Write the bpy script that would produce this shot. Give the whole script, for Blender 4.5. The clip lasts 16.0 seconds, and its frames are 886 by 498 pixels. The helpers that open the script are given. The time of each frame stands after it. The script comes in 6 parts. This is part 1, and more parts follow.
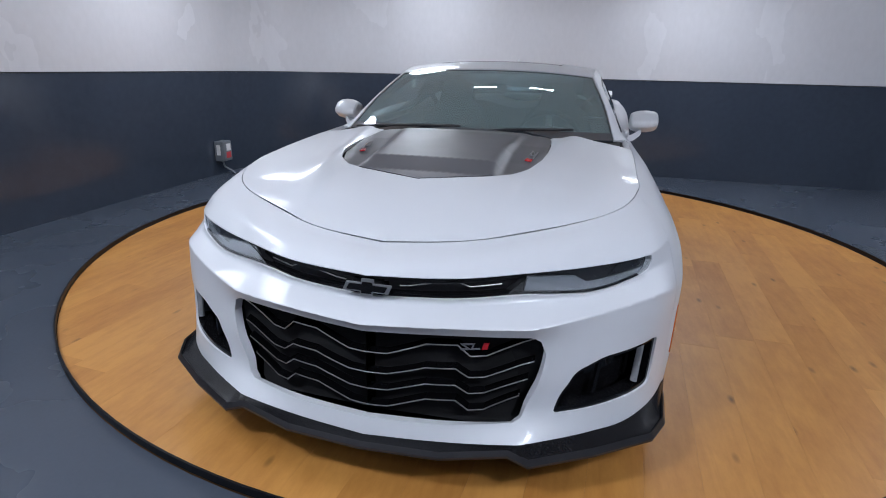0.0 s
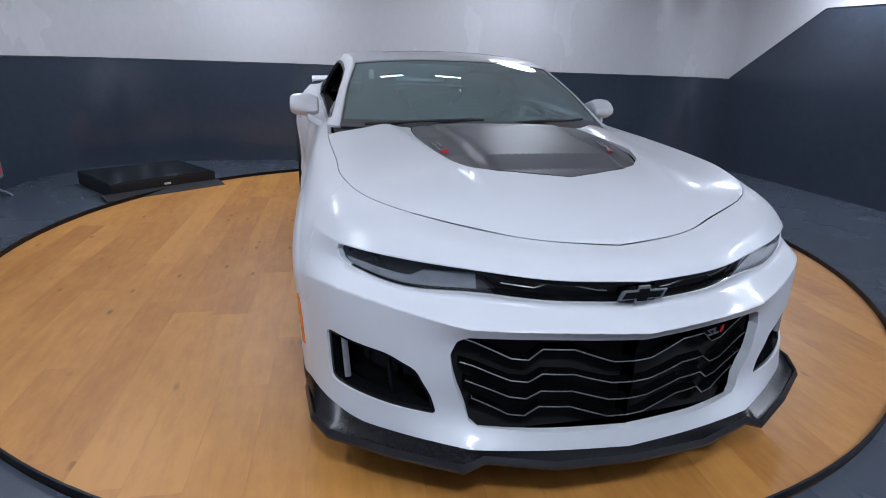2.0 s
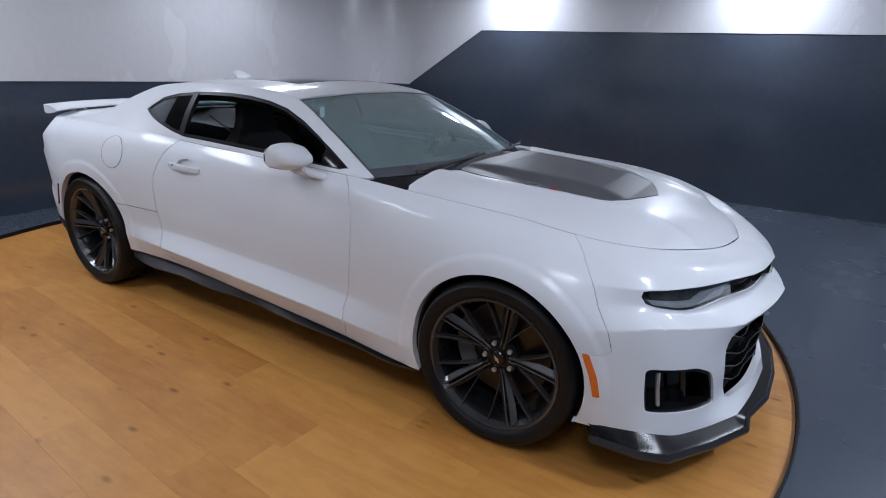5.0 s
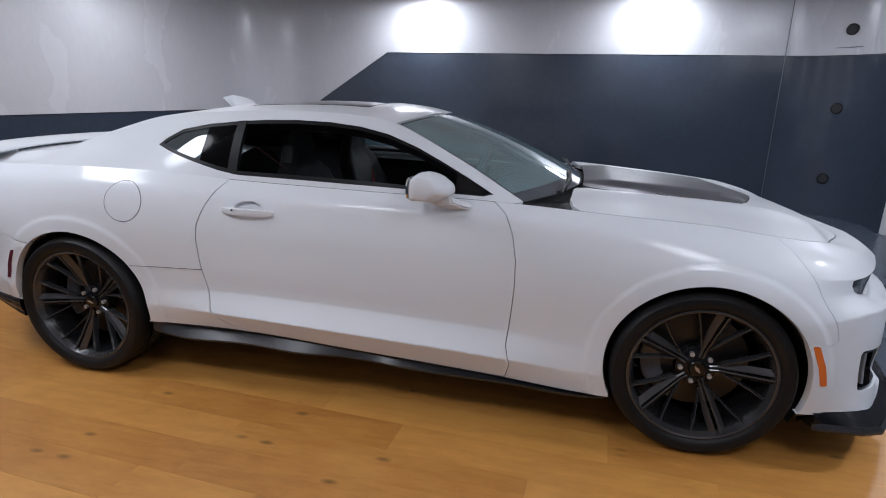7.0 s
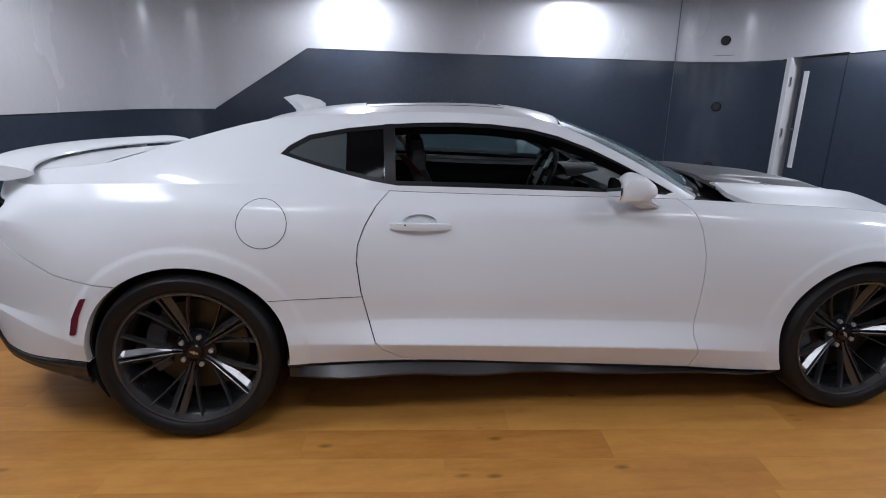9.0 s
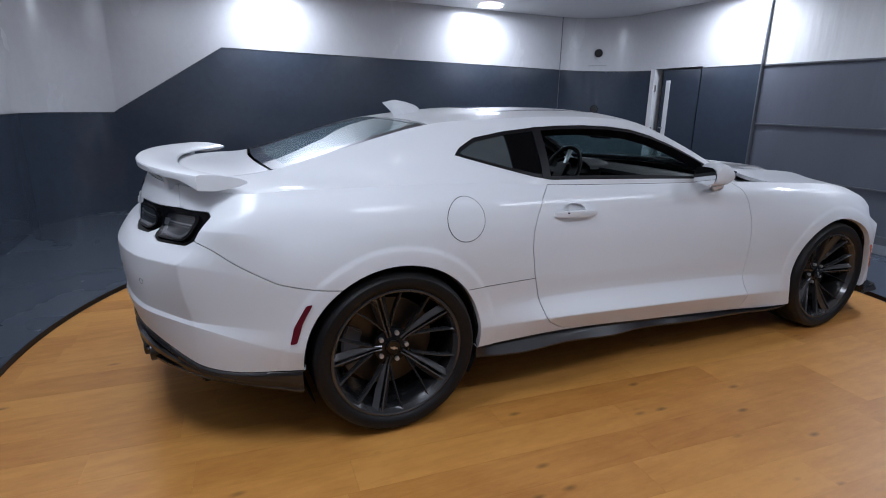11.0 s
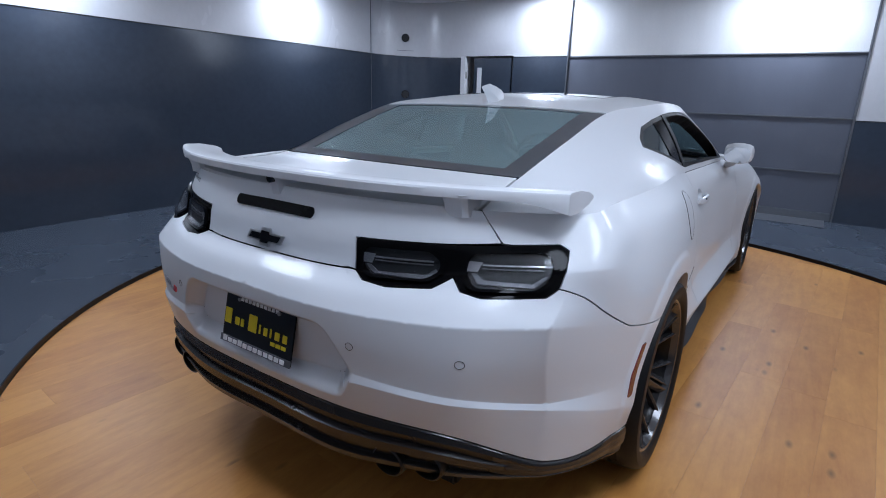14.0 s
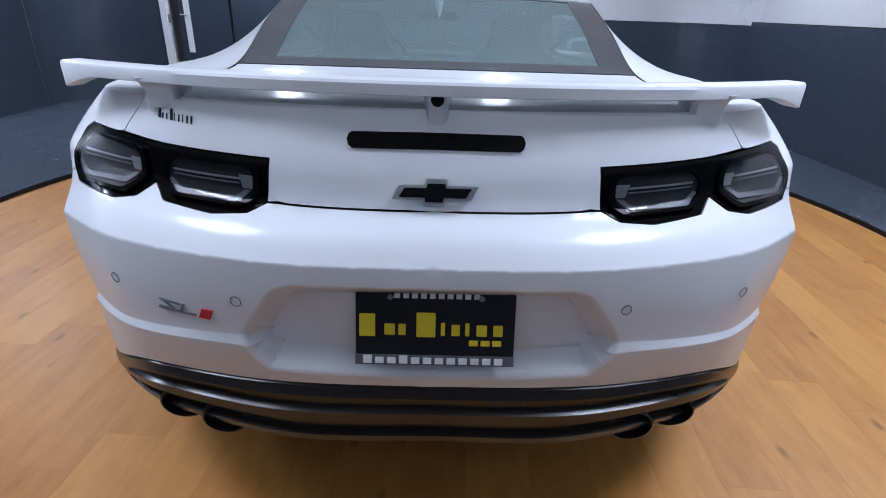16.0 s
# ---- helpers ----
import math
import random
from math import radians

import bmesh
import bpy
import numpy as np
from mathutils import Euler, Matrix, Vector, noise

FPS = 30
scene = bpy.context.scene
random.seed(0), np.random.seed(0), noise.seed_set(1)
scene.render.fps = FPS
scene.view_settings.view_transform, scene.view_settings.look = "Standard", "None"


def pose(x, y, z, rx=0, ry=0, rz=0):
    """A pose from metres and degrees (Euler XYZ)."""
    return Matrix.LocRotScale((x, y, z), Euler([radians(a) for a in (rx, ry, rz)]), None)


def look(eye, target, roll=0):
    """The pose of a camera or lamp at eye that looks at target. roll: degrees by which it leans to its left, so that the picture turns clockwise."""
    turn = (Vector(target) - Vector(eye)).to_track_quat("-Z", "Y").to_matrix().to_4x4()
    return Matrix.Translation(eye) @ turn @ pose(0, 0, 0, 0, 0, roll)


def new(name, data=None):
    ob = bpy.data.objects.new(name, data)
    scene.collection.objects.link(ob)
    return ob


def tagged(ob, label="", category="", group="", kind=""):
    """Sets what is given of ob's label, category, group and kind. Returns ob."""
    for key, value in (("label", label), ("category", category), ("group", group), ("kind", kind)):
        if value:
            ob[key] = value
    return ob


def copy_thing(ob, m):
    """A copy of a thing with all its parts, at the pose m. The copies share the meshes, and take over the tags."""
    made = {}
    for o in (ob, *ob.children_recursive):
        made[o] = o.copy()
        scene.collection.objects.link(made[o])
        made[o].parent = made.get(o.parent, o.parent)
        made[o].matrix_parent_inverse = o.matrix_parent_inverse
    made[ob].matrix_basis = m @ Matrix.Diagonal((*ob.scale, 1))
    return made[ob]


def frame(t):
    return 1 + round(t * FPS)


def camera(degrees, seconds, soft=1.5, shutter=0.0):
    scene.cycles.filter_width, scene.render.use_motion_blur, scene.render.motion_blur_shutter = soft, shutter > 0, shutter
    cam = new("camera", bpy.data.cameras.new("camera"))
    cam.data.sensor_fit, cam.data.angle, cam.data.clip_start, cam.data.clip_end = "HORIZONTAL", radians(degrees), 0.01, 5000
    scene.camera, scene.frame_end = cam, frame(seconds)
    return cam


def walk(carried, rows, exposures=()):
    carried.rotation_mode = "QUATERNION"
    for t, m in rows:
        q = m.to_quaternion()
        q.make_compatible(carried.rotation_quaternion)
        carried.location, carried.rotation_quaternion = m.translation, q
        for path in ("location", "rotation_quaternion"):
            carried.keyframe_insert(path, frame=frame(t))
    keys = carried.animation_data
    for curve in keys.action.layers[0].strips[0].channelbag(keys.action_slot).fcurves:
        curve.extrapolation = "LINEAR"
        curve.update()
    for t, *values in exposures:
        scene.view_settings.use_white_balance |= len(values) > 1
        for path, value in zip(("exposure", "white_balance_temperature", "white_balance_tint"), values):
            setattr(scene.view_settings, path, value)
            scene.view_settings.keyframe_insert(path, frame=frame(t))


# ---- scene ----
cam = camera(79.2, 16.0, soft=1.0)
PATH = [
    (0, (3.579, 0.568, 1.248), (1.743, 0.106, 0.602), 1.3),
    (0.5, (3.588, 0.2, 1.235), (1.711, -0.036, 0.585), 1.4),
    (0.8, (3.536, -0.009, 1.24), (1.648, -0.097, 0.585), 2.0),
    (1, (3.531, -0.144, 1.241), (1.644, -0.139, 0.579), 1.5),
    (1.5, (3.541, -0.539, 1.236), (1.671, -0.287, 0.574), 1.8),
    (2, (3.421, -0.902, 1.227), (1.597, -0.419, 0.566), 2.1),
    (2.4, (3.308, -1.204, 1.273), (1.548, -0.53, 0.604), 1.7),
    (2.5, (3.275, -1.271, 1.257), (1.527, -0.557, 0.597), 2.0),
    (3, (3.157, -1.62, 1.333), (1.54, -0.647, 0.672), 1.7),
    (3.5, (2.925, -1.895, 1.344), (1.466, -0.697, 0.683), 2.0),
    (4, (2.69, -2.197, 1.368), (1.373, -0.845, 0.707), 2.3),
    (6.3, (1.285, -2.798, 1.33), (0.72, -0.963, 0.77), 1.6),
    (6.5, (1.147, -2.852, 1.304), (0.623, -1.001, 0.756), 1.6),
    (7, (0.836, -2.912, 1.317), (0.411, -1.035, 0.772), 0.6),
    (7.5, (0.524, -2.855, 1.328), (0.247, -0.95, 0.787), 0.3),
    (8, (0.16, -2.906, 1.318), (0.063, -0.983, 0.778), 0.3),
    (8.5, (-0.226, -2.922, 1.299), (-0.161, -0.998, 0.758), 0.4),
    (9, (-0.618, -2.896, 1.308), (-0.434, -0.98, 0.766), 0.7),
    (9.2, (-0.772, -2.916, 1.307), (-0.551, -1.005, 0.759), 0.8),
    (11.3, (-2.272, -2.751, 1.311), (-1.386, -1.04, 0.775), 1.4),
    (11.5, (-2.403, -2.697, 1.337), (-1.468, -1.015, 0.792), 1.8),
    (12, (-2.753, -2.547, 1.344), (-1.73, -0.919, 0.795), 1.4),
    (12.5, (-3.022, -2.316, 1.334), (-1.902, -0.754, 0.782), 1.1),
    (13, (-3.191, -1.984, 1.342), (-1.946, -0.522, 0.786), 0.8),
    (13.5, (-3.304, -1.63, 1.314), (-1.892, -0.329, 0.754), 1.2),
    (14, (-3.28, -1.249, 1.273), (-1.689, -0.173, 0.714), 1.5),
    (14.5, (-3.317, -0.89, 1.248), (-1.59, -0.054, 0.684), 2.0),
    (15, (-3.313, -0.578, 1.196), (-1.503, 0.021, 0.591), 2.2),
    (15.3, (-3.262, -0.405, 1.188), (-1.435, 0.024, 0.492), 2.4),
    (15.5, (-3.240, -0.303, 1.187), (-1.417, 0.025, 0.433), 2.2),
    (15.8, (-3.265, -0.118, 1.181), (-1.440, -0.008, 0.376), 2.0),
    (16, (-3.293, 0.002, 1.18), (-1.47, -0.036, 0.359), 1.9),
]
# the camera's automatic exposure and white balance
EXPOSURES = [(0, 0.22, 6350, 10), (3, 0.08, 6100, 10), (4.2, 0.05, 6050, 10), (6.3, 0.10, 6550, 11), (9.2, 0.05, 6500, 11), (12.5, -0.05, 5950, 9), (14.0, 0.03, 5850, 9), (15.0, 0.20, 5800, 9), (16, 0.50, 5850, 10)]
walk(cam, [(t, look(eye, target, roll)) for t, eye, target, roll in PATH], EXPOSURES)

# ---------------------------------------------------------------- light
world = bpy.data.worlds.new("world")
scene.world = world
world.use_nodes = True
world.node_tree.nodes["Background"].inputs[0].default_value = (0.5, 0.55, 0.65, 1)
world.node_tree.nodes["Background"].inputs[1].default_value = 0.05

CEIL = 2.62
# round lamps in the ceiling: four small ones close to the walls, four large unseen ones added further in for soft fill
# light
DOWNLIGHTS = [(-1.1, 4.25, 29, 1), (1.8, 4.25, 29, 1), (3.74, 2.0, 34, 1), (3.74, -0.8, 37, 1), (1.9, -2.6, 20, 2.4), (-0.9, -2.6, 20, 2.4), (-2.5, -1.4, 26, 2.4), (-2.5, 1.7, 25, 2.4)]


def area_lamp(name, m, power, sx, sy, shape):
    data = bpy.data.lights.new(name, "AREA")
    data.energy, data.shape, data.size, data.size_y, data.color = power, shape, sx, sy, (0.815, 0.875, 1.0)
    ob = new(name, data)
    ob.matrix_world = m
    return ob


for lx, ly, watts, size in DOWNLIGHTS:
    area_lamp("downlight_lamp", pose(lx, ly, CEIL - 0.045), watts, 0.34 * size, 0.34 * size, "DISK")

# ---------------------------------------------------------------- materials


def node(nt, kind, **props):
    n = nt.nodes.new(kind)
    for key, value in props.items():
        if key in n.inputs:
            n.inputs[key].default_value = value
    return n


def material(name, base, rough=0.5, metal=0.0, coat=0.0, vary=0.06, scale=6.0, fine=120.0, bump=0.0, bump_scale=200.0,
             spec=0.5, stretch=(1, 1, 1), per_object=0.0, coat_rough=0.04, rough_vary=0.08):
    """Principled surface with colour and gloss that vary at two scales, and a fine relief."""
    m = bpy.data.materials.new(name)
    m.use_nodes = True
    nt = m.node_tree
    b = nt.nodes["Principled BSDF"]
    b.inputs["Metallic"].default_value = metal
    b.inputs["Coat Weight"].default_value = coat
    b.inputs["Coat Roughness"].default_value = coat_rough
    b.inputs["Specular IOR Level"].default_value = spec
    tc = nt.nodes.new("ShaderNodeTexCoord")
    mp = nt.nodes.new("ShaderNodeMapping")
    mp.inputs["Scale"].default_value = stretch
    nt.links.new(tc.outputs["Object"], mp.inputs["Vector"])
    big = node(nt, "ShaderNodeTexNoise", Scale=scale, Detail=4.0)
    small = node(nt, "ShaderNodeTexNoise", Scale=fine, Detail=3.0)
    nt.links.new(mp.outputs[0], big.inputs["Vector"])
    nt.links.new(mp.outputs[0], small.inputs["Vector"])
    add = nt.nodes.new("ShaderNodeMath")
    add.operation = "ADD"
    nt.links.new(big.outputs[0], add.inputs[0])
    nt.links.new(small.outputs[0], add.inputs[1])
    last = add
    if per_object:
        info = nt.nodes.new("ShaderNodeObjectInfo")
        more = nt.nodes.new("ShaderNodeMath")
        more.operation = "MULTIPLY_ADD"
        more.inputs[1].default_value = per_object
        nt.links.new(info.outputs["Random"], more.inputs[0])
        nt.links.new(add.outputs[0], more.inputs[2])
        last = more
    ramp = nt.nodes.new("ShaderNodeMapRange")
    ramp.inputs["From Min"].default_value = 0.6
    ramp.inputs["From Max"].default_value = 1.4 + per_object
    ramp.inputs["To Min"].default_value = 1.0 - vary
    ramp.inputs["To Max"].default_value = 1.0 + vary
    nt.links.new(last.outputs[0], ramp.inputs["Value"])
    mul = nt.nodes.new("ShaderNodeMix")
    mul.data_type, mul.blend_type = "RGBA", "MULTIPLY"
    mul.inputs["Factor"].default_value = 1.0
    mul.inputs[6].default_value = (*base, 1)
    nt.links.new(ramp.outputs[0], mul.inputs[7])
    nt.links.new(mul.outputs[2], b.inputs["Base Color"])
    rr = nt.nodes.new("ShaderNodeMapRange")
    rr.inputs["From Min"].default_value, rr.inputs["From Max"].default_value = 0.3, 0.7
    rr.inputs["To Min"].default_value = max(0.0, rough * (1 - rough_vary))
    rr.inputs["To Max"].default_value = min(1.0, rough * (1 + rough_vary))
    nt.links.new(big.outputs[0], rr.inputs["Value"])
    nt.links.new(rr.outputs[0], b.inputs["Roughness"])
    if bump:
        bn = node(nt, "ShaderNodeTexNoise", Scale=bump_scale, Detail=2.0)
        nt.links.new(mp.outputs[0], bn.inputs["Vector"])
        bp = node(nt, "ShaderNodeBump", Strength=1.0, Distance=bump)
        nt.links.new(bn.outputs[0], bp.inputs["Height"])
        nt.links.new(bp.outputs[0], b.inputs["Normal"])
    return m


def glow(name, colour, strength):
    m = bpy.data.materials.new(name)
    m.use_nodes = True
    b = m.node_tree.nodes["Principled BSDF"]
    b.inputs["Base Color"].default_value = (*colour, 1)
    b.inputs["Emission Color"].default_value = (*colour, 1)
    b.inputs["Emission Strength"].default_value = strength
    return m


def glass(name, tint, rough=0.0, weight=1.0, ior=1.45, shine=(1, 1, 1)):
    m = bpy.data.materials.new(name)
    m.use_nodes = True
    b = m.node_tree.nodes["Principled BSDF"]
    b.inputs["Base Color"].default_value = (*tint, 1)
    b.inputs["Roughness"].default_value = rough
    b.inputs["Transmission Weight"].default_value = weight
    b.inputs["IOR"].default_value = ior
    b.inputs["Specular Tint"].default_value = (*shine, 1)
    return m


PAINT = material("pearl_white_paint", (0.715, 0.735, 0.765), 0.48, coat=0.42, spec=0.4, vary=0.012, scale=3, fine=900, coat_rough=0.10)
GREY = material("satin_grey_carbon", (0.095, 0.095, 0.104), 0.42, spec=0.6, vary=0.14, fine=700)
GLOSS = material("gloss_black_plastic", (0.006, 0.006, 0.007), 0.10, spec=0.3, coat=0.15, vary=0.1)
MATTE = material("matte_black_plastic", (0.014, 0.014, 0.016), 0.55, vary=0.15, bump=0.0004, bump_scale=500)
LAMP_BLACK = material("black_lamp_housing", (0.003, 0.003, 0.0035), 0.08, spec=0.07, vary=0.1)
BARREL = material("dark_wheel_barrel", (0.014, 0.014, 0.015), 0.26, metal=0.3, spec=0.3, vary=0.15)
DARK = material("dark_cavity", (0.006, 0.006, 0.007), 0.9, vary=0.1)
RUBBER = material("tyre_rubber", (0.009, 0.009, 0.0098), 0.48, spec=0.24, vary=0.25, bump=0.0006, bump_scale=160)
RIM = material("graphite_wheel_paint", (0.050, 0.050, 0.053), 0.24, metal=0.35, coat=0.6, vary=0.12, coat_rough=0.06)
STEEL = material("brushed_steel", (0.42, 0.41, 0.40), 0.34, metal=1.0, vary=0.1, stretch=(1, 12, 1))
LUG = material("wheel_nut_steel", (0.40, 0.40, 0.41), 0.3, metal=0.3)
CHROME = material("chrome", (0.75, 0.76, 0.78), 0.1, metal=1.0, vary=0.03)
BORDER = material("painted_glass_border", (0.056, 0.066, 0.080), 0.06, spec=1.0, coat=1.0, vary=0.1)
SMOKE = material("smoked_lens", (0.03, 0.03, 0.033), 0.06, coat=1.0, vary=0.1)
AMBER = material("amber_reflector", (0.75, 0.16, 0.015), 0.18, coat=0.8, vary=0.12, fine=260)
RED = material("red_reflector", (0.13, 0.010, 0.020), 0.18, coat=0.8, vary=0.12, fine=260)
BADGE_GREY = material("badge_grey_metal", (0.36, 0.36, 0.38), 0.3, metal=0.7)
BADGE_RED = material("badge_red", (0.55, 0.02, 0.03), 0.25, coat=0.5)
LEATHER = material("black_leather", (0.006, 0.006, 0.0066), 0.55, spec=0.2, vary=0.2, bump=0.0008, bump_scale=300)
BELT = material("red_webbing", (0.10, 0.008, 0.010), 0.8, vary=0.2, bump=0.0005, bump_scale=600)
SILVER = material("satin_silver", (0.55, 0.55, 0.56), 0.35, metal=0.9)
LAMP_GREY = material("lamp_reflector", (0.40, 0.41, 0.43), 0.22, metal=0.4, vary=0.15, scale=30)
PLATE_BLACK = material("plate_black", (0.012, 0.012, 0.014), 0.3, coat=0.3)
YELLOW = material("plate_yellow", (0.85, 0.68, 0.03), 0.4)
WHITE_INK = material("white_ink", (0.78, 0.78, 0.78), 0.45)
# transmission below 1: the diffuse grey-green share paints in haze and ceiling reflection
GLASS = glass("hazed_tint_glass", (0.50, 0.68, 0.71), weight=0.86, ior=2.05, shine=(0.9, 1.0, 0.98))
# dark tint, mostly opaque: its slate base colour stands in for the room's reflection
DARK_GLASS = glass("slate_sheen_glass", (0.075, 0.095, 0.105), weight=0.40, ior=1.7, shine=(0.9, 1.0, 0.98))
DARK_LENS = glass("smoked_lens_glass", (0.66, 0.66, 0.68), 0.03, ior=1.22)
LENS = glass("clear_lens", (0.80, 0.83, 0.86), 0.02)
WALL_WHITE = material("white_gloss_panel", (0.60, 0.60, 0.62), 0.24, vary=0.04, scale=1.3, fine=20, bump=0.004, bump_scale=2.2, stretch=(1, 1, 0.6), rough_vary=0.25)
WALL_DARK = material("slate_gloss_panel", (0.044, 0.056, 0.078), 0.14, vary=0.10, scale=1.1, fine=16, bump=0.003, bump_scale=2.2)
FLOOR = material("slate_epoxy", (0.064, 0.078, 0.102), 0.27, spec=0.36, vary=0.06, scale=1.1, fine=70, bump=0.0002, bump_scale=40)
CEILING = material("white_ceiling", (0.87, 0.88, 0.89), 0.5, vary=0.03)
DOOR_FABRIC = material("white_curtain", (0.70, 0.70, 0.70), 0.7, vary=0.06, scale=2.0, bump=0.012, bump_scale=3.0, stretch=(1, 2.5, 0.4))
DOOR_GREY = material("grey_curtain", (0.105, 0.115, 0.145), 0.5, vary=0.08, scale=2.0, bump=0.006, bump_scale=4.0, stretch=(1, 2.0, 0.5))
TRIM_GREY = material("grey_metal_trim", (0.16, 0.17, 0.19), 0.4, metal=0.5)
TRIM_BLACK = material("black_trim", (0.007, 0.007, 0.009), 0.4, spec=0.22)
MIRROR = material("mirror_silver", (0.80, 0.82, 0.84), 0.02, metal=1.0, vary=0.01)
POST_WHITE = material("white_metal_post", (0.70, 0.70, 0.71), 0.4)
BOX_GREY = material("grey_steel_box", (0.20, 0.22, 0.24), 0.45, metal=0.2, vary=0.1)
LABEL_RED = material("label_red", (0.55, 0.06, 0.07), 0.5)
DISC_STEEL = material("worn_disc_steel", (0.07, 0.067, 0.065), 0.4, metal=1.0, vary=0.15)
SUBFLOOR = material("plank_joint_brown", (0.27, 0.115, 0.035), 0.7)
STRIP_LED = glow("strip_diffuser", (0.95, 0.98, 1.0), 12.0)
LED = glow("lamp_diffuser", (0.95, 0.98, 1.0), 9.0)
# glow of the added wide fill lamps
LED_FILL = glow("fill_lamp_diffuser", (0.95, 0.98, 1.0), 2.5)


def wood():
    """Honey-coloured laminate with long grain and scattered small knots; each plank has its own shade."""
    m = bpy.data.materials.new("honey_laminate")
    m.use_nodes = True
    nt = m.node_tree
    b = nt.nodes["Principled BSDF"]
    tc = nt.nodes.new("ShaderNodeTexCoord")
    info = nt.nodes.new("ShaderNodeObjectInfo")
    off = nt.nodes.new("ShaderNodeVectorMath")
    off.operation = "MULTIPLY_ADD"
    off.inputs[1].default_value = (7, 3, 0)
    nt.links.new(info.outputs["Random"], off.inputs[0])
    nt.links.new(tc.outputs["Object"], off.inputs[2])
    mp = nt.nodes.new("ShaderNodeMapping")
    mp.inputs["Scale"].default_value = (0.55, 7.0, 1)
    nt.links.new(off.outputs[0], mp.inputs["Vector"])
    grain = node(nt, "ShaderNodeTexNoise", Scale=3.2, Detail=6.0, Roughness=0.62, Distortion=0.5)
    nt.links.new(mp.outputs[0], grain.inputs["Vector"])
    patch_n = node(nt, "ShaderNodeTexNoise", Scale=1.7, Detail=2.0)
    nt.links.new(off.outputs[0], patch_n.inputs["Vector"])
    mix = nt.nodes.new("ShaderNodeMath")
    mix.operation = "MULTIPLY_ADD"
    mix.inputs[1].default_value = 0.55
    nt.links.new(patch_n.outputs[0], mix.inputs[0])
    calm = nt.nodes.new("ShaderNodeMapRange")
    calm.inputs["To Min"].default_value, calm.inputs["To Max"].default_value = 0.27, 0.73
    nt.links.new(grain.outputs[0], calm.inputs["Value"])
    nt.links.new(calm.outputs[0], mix.inputs[2])
    tint = nt.nodes.new("ShaderNodeMath")
    tint.operation = "MULTIPLY_ADD"
    tint.inputs[1].default_value = 0.27
    nt.links.new(info.outputs["Random"], tint.inputs[0])
    nt.links.new(mix.outputs[0], tint.inputs[2])
    ramp = nt.nodes.new("ShaderNodeValToRGB")
    e = ramp.color_ramp.elements
    e[0].position, e[0].color = 0.42, (0.36, 0.133, 0.024, 1)
    e[1].position, e[1].color = 1.08, (0.59, 0.278, 0.066, 1)
    mp3 = nt.nodes.new("ShaderNodeMapping")
    mp3.inputs["Scale"].default_value = (1.0, 2.6, 1)
    nt.links.new(off.outputs[0], mp3.inputs["Vector"])
    blotch = node(nt, "ShaderNodeTexNoise", Scale=7.0, Detail=5.0, Roughness=0.7)
    nt.links.new(mp3.outputs[0], blotch.inputs["Vector"])
    more = nt.nodes.new("ShaderNodeMath")
    more.operation = "MULTIPLY_ADD"
    more.inputs[1].default_value = 0.62
    nt.links.new(blotch.outputs[0], more.inputs[0])
    nt.links.new(tint.outputs[0], more.inputs[2])
    less = nt.nodes.new("ShaderNodeMath")
    less.operation = "SUBTRACT"
    less.inputs[1].default_value = 0.39
    nt.links.new(more.outputs[0], less.inputs[0])
    nt.links.new(less.outputs[0], ramp.inputs[0])
    mp2 = nt.nodes.new("ShaderNodeMapping")
    mp2.inputs["Scale"].default_value = (3.0, 7.0, 1)
    nt.links.new(off.outputs[0], mp2.inputs["Vector"])
    knot = node(nt, "ShaderNodeTexVoronoi", Scale=1.0, Randomness=1.0)
    nt.links.new(mp2.outputs[0], knot.inputs["Vector"])
    kr = nt.nodes.new("ShaderNodeMapRange")
    kr.inputs["From Min"].default_value, kr.inputs["From Max"].default_value = 0.025, 0.12
    kr.inputs["To Min"].default_value, kr.inputs["To Max"].default_value = 0.42, 1.0
    nt.links.new(knot.outputs["Distance"], kr.inputs["Value"])
    mul = nt.nodes.new("ShaderNodeMix")
    mul.data_type, mul.blend_type = "RGBA", "MULTIPLY"
    mul.inputs["Factor"].default_value = 1.0
    nt.links.new(ramp.outputs[0], mul.inputs[6])
    nt.links.new(kr.outputs[0], mul.inputs[7])
    nt.links.new(mul.outputs[2], b.inputs["Base Color"])
    b.inputs["Roughness"].default_value = 0.44
    bp = node(nt, "ShaderNodeBump", Strength=0.5, Distance=0.0006)
    nt.links.new(grain.outputs[0], bp.inputs["Height"])
    nt.links.new(bp.outputs[0], b.inputs["Normal"])
    return m


WOOD = wood()

# ---------------------------------------------------------------- mesh helpers


def link_mesh(name, verts, faces, mat, parent=None, label="", smooth=False, normals=None):
    me = bpy.data.meshes.new(name)
    me.from_pydata([tuple(v) for v in verts], [], [tuple(f) for f in faces])
    me.materials.append(mat)
    if smooth:
        me.shade_smooth()
    if normals is not None:
        me.normals_split_custom_set_from_vertices([tuple(n) for n in normals])
    me.update()
    ob = new(name, me)
    if parent:
        ob.parent = parent
    return tagged(ob, label) if label else ob


